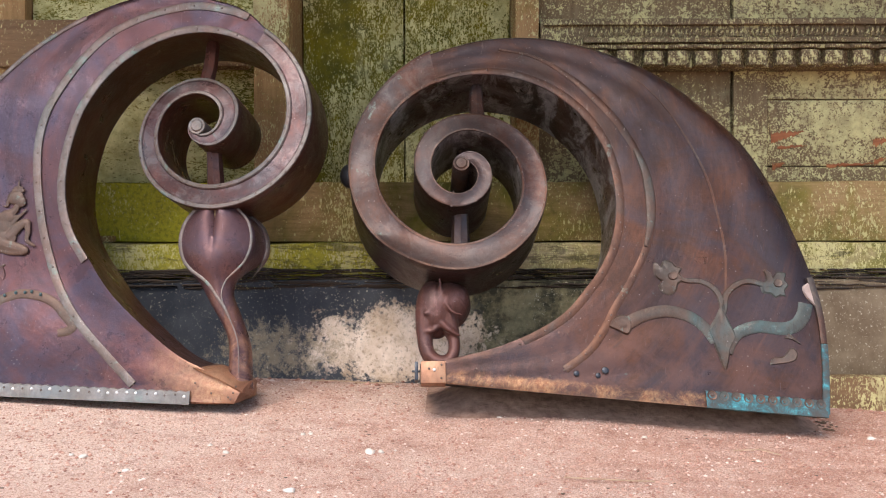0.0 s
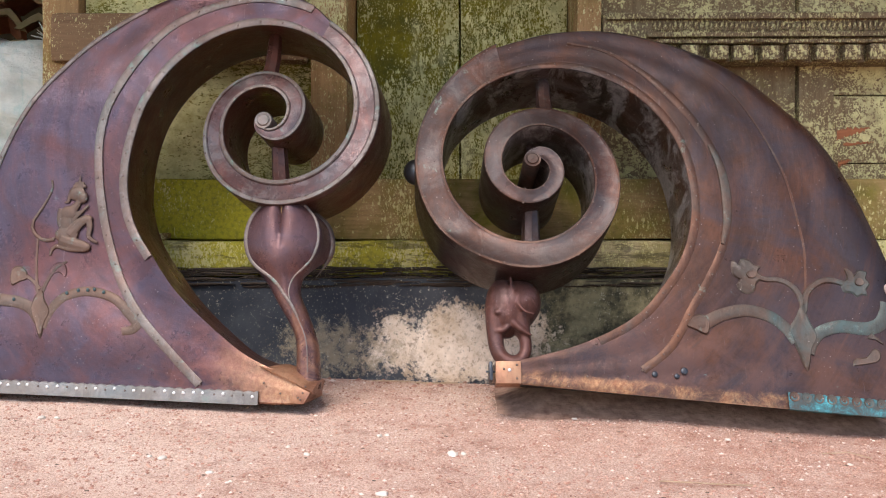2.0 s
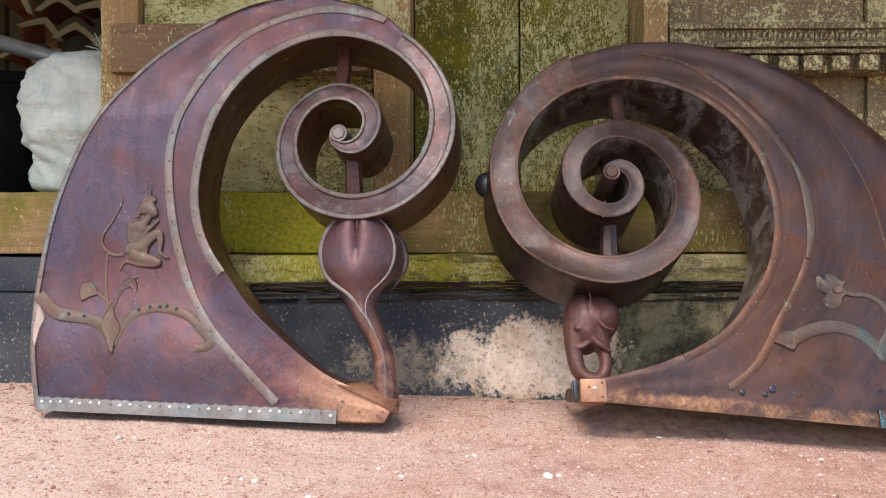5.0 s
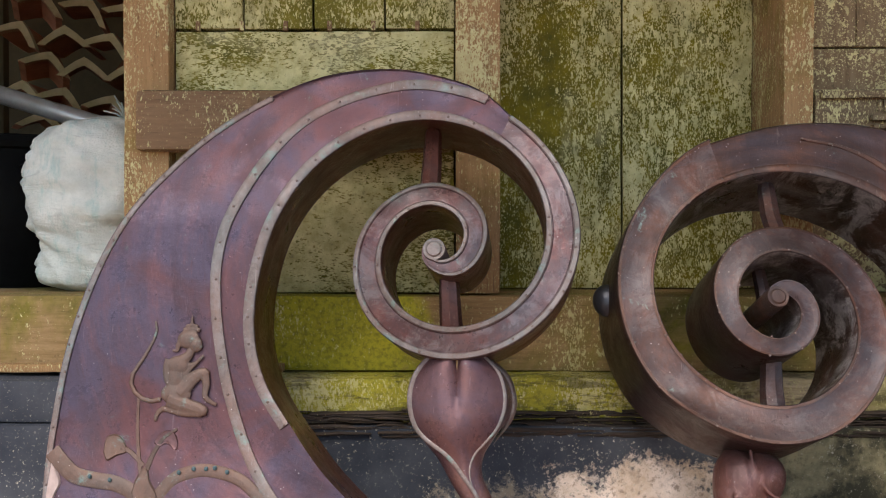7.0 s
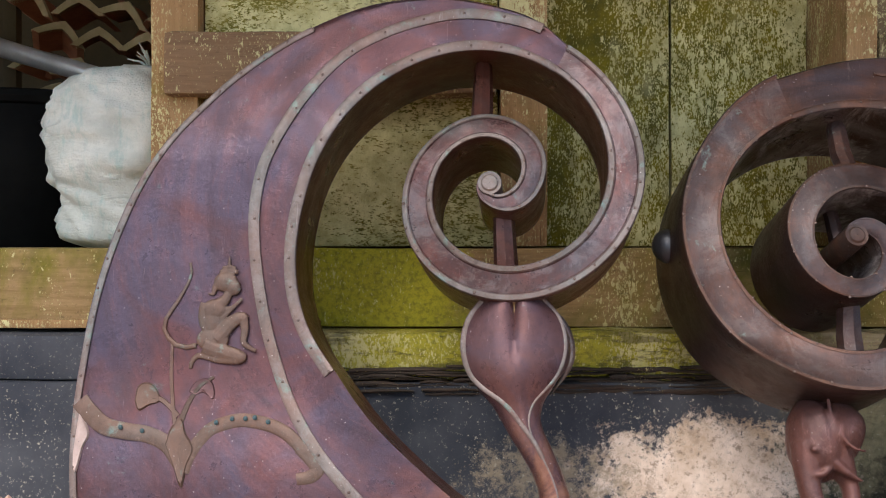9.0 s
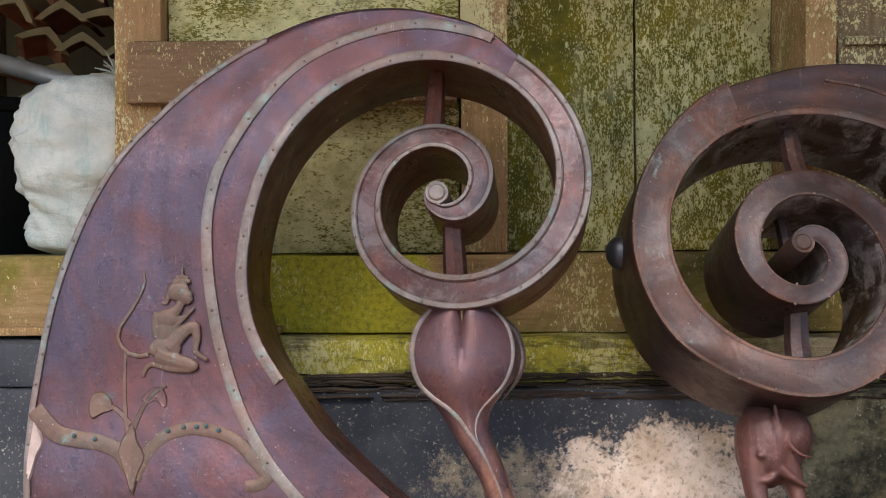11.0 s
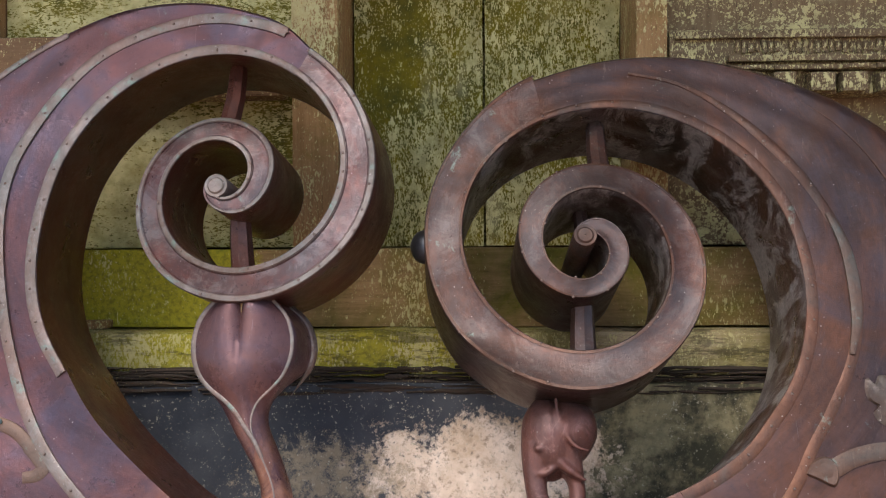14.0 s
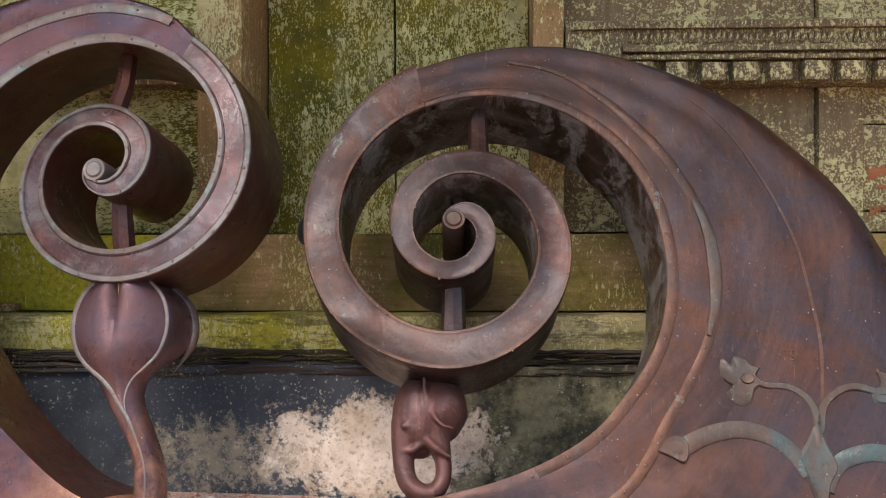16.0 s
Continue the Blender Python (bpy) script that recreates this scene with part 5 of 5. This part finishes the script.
# brown ornament with the carved head
RIGHT = placed((0, 3.1786, 0.0), (0.9992, 0.0411, 0), (-0.0384, 0.9345, -0.3539))
right_volute = Volute((0.1053, 0.8152), -1, (0.026, 0.028, 0.036, 0.060, 0.090, 0.124, 0.146, 0.149, 0.152, 0.165, 0.193, 0.228, 0.272, 0.320, 0.357, 0.356, 0.368, 0.414, 0.500), -4,
                      (0.001, 0.001, 0.004, 0.014, 0.032, 0.071, 0.102, 0.103, 0.095, 0.098, 0.115, 0.141, 0.186, 0.232, 0.260, 0.257, 0.275, 0.315, 0.362, 0.416, 0.483, 0.560), -4, 13.74)


def right_shift(x, z, w):
    return (0.062 + 0.012 * smoothstep(0.2, 1.2, x)) * w / DEPTH * (1 - smoothstep(0.05, 0.3, z))


def right_crease(t, along, wid):
    k = min(1, wid / 0.4)
    return k * (0.008 * abs(((t - 0.30) % 0.33) / 0.33 - 0.5) - 0.002) + 0.035 * smoothstep(0.90, 1.0, t) * (1 if along < 0.45 else max(0, 1 - (along - 0.45) * 8))


right, right_inner, right_outer = ornament(
    "large dark brown copper scroll ornament with verdigris corner", RIGHT, right_volute, -4.0,
    [(0.088, 1.312), (0.166, 1.331), (0.260, 1.340), (0.370, 1.335), (0.460, 1.317), (0.585, 1.273), (0.712, 1.208), (0.837, 1.123), (0.941, 1.022), (1.024, 0.932), (1.087, 0.828), (1.144, 0.688), (1.182, 0.548), (1.209, 0.416), (1.22, 0.305), (1.208, 0.15)],
    [(0.424, 0.329), (0.330, 0.266), (0.212, 0.215), (0.080, 0.180), (-0.03, 0.161)], (1.188, -0.014), [(0.823, 0.022), (0.571, 0.047), (0.234, 0.080), (-0.028, 0.107)],
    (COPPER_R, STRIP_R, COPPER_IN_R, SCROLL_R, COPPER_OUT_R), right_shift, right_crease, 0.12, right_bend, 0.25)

seam = spline([(0.247, 1.277), (0.345, 1.248), (0.429, 1.197), (0.521, 1.110), (0.619, 0.978), (0.689, 0.837), (0.712, 0.731), (0.710, 0.634), (0.682, 0.527), (0.628, 0.423), (0.572, 0.335), (0.53, 0.26), (0.478, 0.193), (0.407, 0.141)], 110)
part("seam_strip", ribbon(seam, lambda s: 0.008 + 0.017 * smoothstep(0.0, 0.3, s), 0.0012, 0.014, 0.002), STRIP_R, right, "cover strip over the seam")
rivets(right, even(seam, 20), 0.0005)
part("patch_strip", ribbon(spline([(0.672, 0.872), (0.698, 0.80), (0.708, 0.72), (0.704, 0.62), (0.682, 0.535)], 40), lambda s: 0.012 + 0.016 * math.sin(s * math.pi), -0.004, 0.01), RELIEF_R, right, "grey-green patch strip on the seam")
part("seam", ribbon(spline([(0.60, 1.215), (0.738, 1.091), (0.822, 0.966), (0.898, 0.783), (0.926, 0.607), (0.932, 0.493), (0.913, 0.345)], 70), lambda s: 0.004 + 0.007 * s, 0.0035, 0.014, 0.002), STRIP_R, right)
flashing(right, (0.825, 0.024), (1.188, -0.010), 0.052, VERDIGRIS, 10, "bright turquoise verdigris flashing", None)
for i in range(10):
    p = Vector((0.825, 0.024)).lerp(Vector((1.188, -0.010)), (i + 0.5) / 10)
    rim = [(p.x + 0.0165 * math.cos(a), p.y + 0.036 + 0.0165 * math.sin(a)) for a in (2 * math.pi * k / 10 for k in range(10))]
    leaf(right, rim, RELIEF_R if i else STRIP_R, "scallop", -0.0058)
side = spline([(1.2165, 0.215), (1.210, 0.13), (1.194, 0.0)], 24)
part("corner_flashing", ribbon([Vector((p.x - 0.010, p.y)) for p in side], 0.020, -0.002, 0.05), VERDIGRIS, right, "turquoise corner flashing")
edge = spline([(1.200, 0.43), (1.212, 0.36), (1.2175, 0.29), (1.2165, 0.217)], 24)
part("edge_strip", ribbon([Vector((p.x - 0.010, p.y)) for p in edge], 0.020, -0.001, 0.05), STRIP_R, right, "narrow edge strip")

leaf(right, [(0.545, 0.275), (0.562, 0.30), (0.59, 0.312), (0.615, 0.30), (0.618, 0.27), (0.605, 0.248), (0.575, 0.262)], RELIEF_R, "leaf", -0.002)
vine(right, [(0.58, 0.283), (0.605, 0.285), (0.659, 0.310), (0.73, 0.323), (0.799, 0.305), (0.845, 0.268), (0.872, 0.225)], 0.040, 0.034, RELIEF_R, "cast vine branch with green corrosion")
vine(right, [(0.905, 0.19), (0.921, 0.225), (0.951, 0.256), (1.006, 0.272), (1.05, 0.268), (1.092, 0.265), (1.13, 0.278), (1.155, 0.31), (1.166, 0.345)], 0.034, 0.044, RELIEF_R, "cast vine branch with green corrosion")
vine(right, [(0.905, 0.315), (0.904, 0.35), (0.892, 0.385), (0.865, 0.41), (0.836, 0.420), (0.80, 0.422), (0.765, 0.436)], 0.020, 0.014, RELIEF_R)
vine(right, [(0.908, 0.32), (0.915, 0.355), (0.925, 0.38), (0.945, 0.40), (0.975, 0.416), (1.005, 0.418), (1.04, 0.408), (1.07, 0.405)], 0.020, 0.016, RELIEF_R)
leaf(right, [(0.852, 0.262), (0.878, 0.30), (0.902, 0.335), (0.922, 0.285), (0.938, 0.240), (0.916, 0.20), (0.895, 0.135), (0.872, 0.20)], RELIEF_R, "calyx", -0.003)
leaf(right, [(0.802, 0.424), (0.776, 0.412), (0.766, 0.386), (0.745, 0.375), (0.722, 0.384), (0.711, 0.405), (0.723, 0.420), (0.704, 0.434), (0.699, 0.460), (0.706, 0.485), (0.722, 0.469), (0.735, 0.489), (0.759, 0.485), (0.771, 0.470), (0.792, 0.463), (0.781, 0.446)], RELIEF_R)
leaf(right, [(1.030, 0.410), (1.051, 0.424), (1.047, 0.459), (1.067, 0.449), (1.075, 0.431), (1.090, 0.451), (1.119, 0.445), (1.111, 0.425), (1.122, 0.405), (1.107, 0.386), (1.109, 0.366), (1.090, 0.369), (1.075, 0.361), (1.060, 0.376), (1.036, 0.381)], RELIEF_R)
leaf(right, [(0.742, 0.437), (0.752, 0.448), (0.768, 0.447), (0.774, 0.434), (0.764, 0.424), (0.748, 0.426)], RELIEF_L, "leaf_boss", -0.004)
leaf(right, [(1.072, 0.412), (1.082, 0.424), (1.097, 0.422), (1.101, 0.408), (1.090, 0.398), (1.076, 0.402)], RELIEF_L, "leaf_boss", -0.004)
leaf(right, [(1.030, 0.15), (1.040, 0.172), (1.075, 0.178), (1.105, 0.205), (1.122, 0.19), (1.112, 0.165), (1.075, 0.155)], RELIEF_L)
leaf(right, [(1.085, 0.235), (1.11, 0.23), (1.135, 0.215), (1.115, 0.238), (1.10, 0.25)], RELIEF_L)
rod(right, (0.170, 1.190), (0.170, 0.99), 0.025, SCROLL_R, 0.09)
rod(right, (0.104, 0.70), (0.104, 0.52), 0.028, SCROLL_R, 0.09)
rod(right, (0.115, 0.98), (0.125, 0.84), 0.018, SCROLL_R, 0.15)


def carved_head(parent):
    """The rounded head with a looped trunk that carries the spiral, one plain mesh."""
    bm = bmesh.new()
    blob(bm, (0.060, 0.20, 0.405), (0.080, 0.10, 0.078), 26, 18, 0.08, 1.0)
    blob(bm, (0.020, 0.185, 0.385), (0.062, 0.085, 0.098), 22, 14, 0.06, 3.0)

    def limb(pts, radii, w):
        c = spline(pts, 24)
        n = len(radii) - 1
        rr = []
        for i in range(24):
            x = i / 23 * n
            j = min(int(x), n - 1)
            rr.append(radii[j] + (radii[j + 1] - radii[j]) * (x - j))
        tube(bm, [Vector((p.x, w, p.y)) for p in c], rr, 14, 1.25)

    limb([(-0.004, 0.37), (-0.010, 0.32), (-0.012, 0.27), (0.0, 0.228), (0.03, 0.205), (0.062, 0.205)], (0.040, 0.034, 0.026, 0.024, 0.024, 0.024), 0.165)
    limb([(0.055, 0.36), (0.068, 0.32), (0.080, 0.275), (0.078, 0.235), (0.06, 0.205)], (0.040, 0.030, 0.020, 0.019, 0.022), 0.165)
    limb([(0.040, 0.325), (0.062, 0.305), (0.088, 0.288), (0.100, 0.283)], (0.014, 0.012, 0.008, 0.003), 0.135)
    limb([(0.028, 0.315), (0.010, 0.300), (-0.018, 0.298)], (0.010, 0.009, 0.004), 0.135)
    limb([(0.035, 0.47), (0.038, 0.43), (0.05, 0.39), (0.075, 0.355), (0.105, 0.345)], (0.004, 0.005, 0.005, 0.005, 0.003), 0.108)
    blob(bm, (-0.006, 0.112, 0.352), (0.012, 0.008, 0.009), 12, 8)
    ob = part("carved_head", bm, COPPER_HEAD, parent, "rounded cast copper head with a looped trunk", smooth=0, flat=False)
    fuse(ob, 0.004)
    return ob


carved_head(right)
bm = bmesh.new()
blob(bm, (-0.262, 0.246, 0.885), (0.040, 0.036, 0.045), 20, 14)
part("boss", bm, IRON, right, "round black iron boss on the rim", flat=False)
bm = slab(bmesh.new(), -0.028, 0.047, -0.006, 0.05, 0.100, 0.168, 0.004)
part("end_cap", bm, COPPER_FOOT, right, "orange-brown cap folded over the end")
bm = slab(bmesh.new(), -0.046, -0.036, 0.0, 0.05, 0.112, 0.168, 0.002)
slab(bm, -0.055, -0.026, 0.01, 0.02, 0.138, 0.143, 0.001)
part("clip", bm, IRON, right, "small dark clip at the end")
rivets(right, [Vector(p) for p in ((0.0, 0.14), (0.038, 0.155), (0.03, 0.112), (0.14, 0.14), (0.24, 0.12), (0.36, 0.12))], -0.008)
rivets(right, [Vector((0.012, 0.138))], -0.008, RIVET_ME_PALE)
for x, z, r in ((0.44, 0.128, 0.009), (0.505, 0.122, 0.008), (0.528, 0.137, 0.011)):
    bm = blob(bmesh.new(), (x, 0.001, z), (r, 0.003, r), 14, 8)
    part("plug", bm, IRON, right, "dark plug in a bolt hole")

leaf(right, [(1.195, 0.42), (1.165, 0.40), (1.17, 0.37), (1.19, 0.345), (1.212, 0.31), (1.208, 0.37)], PAINT, "pale_scale", 0.0)


def soil_heap():
    """Mossy earth packed under the raised foot of the ornament."""
    bm = bmesh.new()
    rows = []
    for i in range(61):
        x = -0.02 + 1.24 * i / 60
        ends = smoothstep(0, 0.12, i / 60) * (1 - smoothstep(0.9, 1, i / 60))
        rest = 0.072 - 0.078 * i / 60
        row = []
        for k in range(17):
            y = 3.24 + 0.60 * k / 16
            base = floor_z(x, y) - 0.012
            hump = smoothstep(0.0, 0.42, k / 16) * (1 - smoothstep(0.75, 1.0, k / 16))
            row.append(Vector((x, y, base + max(0.0, rest - base - 0.004) * hump * (0.35 + 0.65 * ends) * (0.93 + 0.14 * noise.noise(Vector((x * 9, y * 14, 5)))))))
        rows.append(row)
    sheet(bm, rows)
    piece("soil_heap", bm, SOIL, "low heap of reddish gritty earth packed under the ornament", "soil", "stuff", smooth=0)


SOIL = plain("mossy_soil", (0.17, 0.085, 0.055), (0.44, 0.26, 0.185), 26, 0.95, 0, 0.9)
soil_heap()

# ---- small things on the ground ----
def on_ground(x, y, up=0.0):
    return Vector((x, y, floor_z(x, y) + 0.010 * noise.noise(Vector((x * 2.3, y * 2.3, 0))) + 0.004 * noise.noise(Vector((x * 11, y * 11, 3))) + up))


def pebble(x, y, sx, sy, sz, seed):
    bm = blob(bmesh.new(), (0, 0, 0), (sx, sy, sz), 12, 8, 0.5, seed)
    ob = piece("pebble", bm, STONE, "small pale stone lying on the red ground", "stone", group="loose stones", smooth=0)
    ob.location = on_ground(x, y, sz * 0.4)
    ob.rotation_euler = (0, 0, seed)


for i, (x, y, s) in enumerate(((-0.307, 2.484, 0.014), (-0.153, 2.863, 0.017), (-0.125, 2.87, 0.011), (-0.355, 3.025, 0.009), (-0.335, 3.04, 0.008), (-0.58, 2.867, 0.008), (-0.864, 2.714, 0.011), (-0.90, 2.73, 0.008), (1.342, 3.299, 0.014), (-0.52, 2.78, 0.010), (-1.32, 3.11, 0.012), (-1.28, 3.12, 0.008), (0.62, 3.12, 0.010), (0.21, 3.3, 0.008), (0.9, 2.95, 0.008), (-0.72, 2.6, 0.008))):
    pebble(x, y, 0.8 * s * random.uniform(0.9, 1.5), 0.8 * s, s * 0.5, i * 1.7)


def straw(name, pts, r, mat, label, category):
    bm = tube(bmesh.new(), [on_ground(x, y, 0.006 + dz) for x, y, dz in pts], r, 6)
    piece(name, bm, mat, label, category)


straw("twig", [(0.34, 2.66, 0), (0.42, 2.635, 0.004), (0.50, 2.64, 0.0), (0.56, 2.655, 0)], 0.0017, STRAW, "thin dry twig on the red ground", "twig")
straw("twig", [(-0.44, 3.80, 0), (-0.34, 3.79, 0.006), (-0.25, 3.81, 0), (-0.14, 3.80, 0.004)], 0.0024, STRAW, "pale dry stalk along the wall foot", "stalk")
straw("twig", [(0.85, 3.02, 0), (0.93, 3.04, 0.004), (0.98, 3.01, 0)], 0.0014, STRAW, "thin dry twig on the red ground", "twig")


def scatter(name, count, area, size, mat, label, flat=0.6):
    verts, faces = [], []
    for _ in range(count):
        x, y = random.uniform(area[0], area[1]), random.uniform(area[2], area[3])
        s = random.uniform(*size) * random.choice((0.6, 1, 1, 1.4))
        c = on_ground(x, y, s * 0.2)
        a = random.uniform(0, 6.28)
        base = len(verts)
        for k in range(5):
            t = a + k * 1.2566
            rr = s * random.uniform(0.7, 1.25)
            verts.append((c.x + rr * math.cos(t), c.y + rr * math.sin(t), c.z))
        verts.append((c.x, c.y, c.z + s * flat))
        verts.append((c.x, c.y, c.z - s))
        for k in range(5):
            faces.append((base + k, base + (k + 1) % 5, base + 5))
            faces.append((base + (k + 1) % 5, base + k, base + 6))
    me = bpy.data.meshes.new(name)
    me.from_pydata(verts, [], faces)
    me.materials.append(mat)
    tagged(new(name, me), label, "debris", kind="stuff")


scatter("gravel", 26000, (-2.3, 2.3, 1.9, 3.85), (0.0018, 0.0046), GRIT, "fine red grit scattered over the ground")
scatter("white_grit", 420, (-2.3, 2.3, 1.9, 3.7), (0.0012, 0.0034), STONE, "white grains scattered over the ground")
scatter("leaf_bits", 420, (-2.3, 2.3, 2.2, 3.8), (0.002, 0.005), LITTER, "dark bits of dry leaf and bark", 0.2)
scatter("wall_debris", 500, (-2.3, 2.3, 3.72, 3.87), (0.003, 0.011), GRIT, "crumbs of plaster and earth along the wall foot")
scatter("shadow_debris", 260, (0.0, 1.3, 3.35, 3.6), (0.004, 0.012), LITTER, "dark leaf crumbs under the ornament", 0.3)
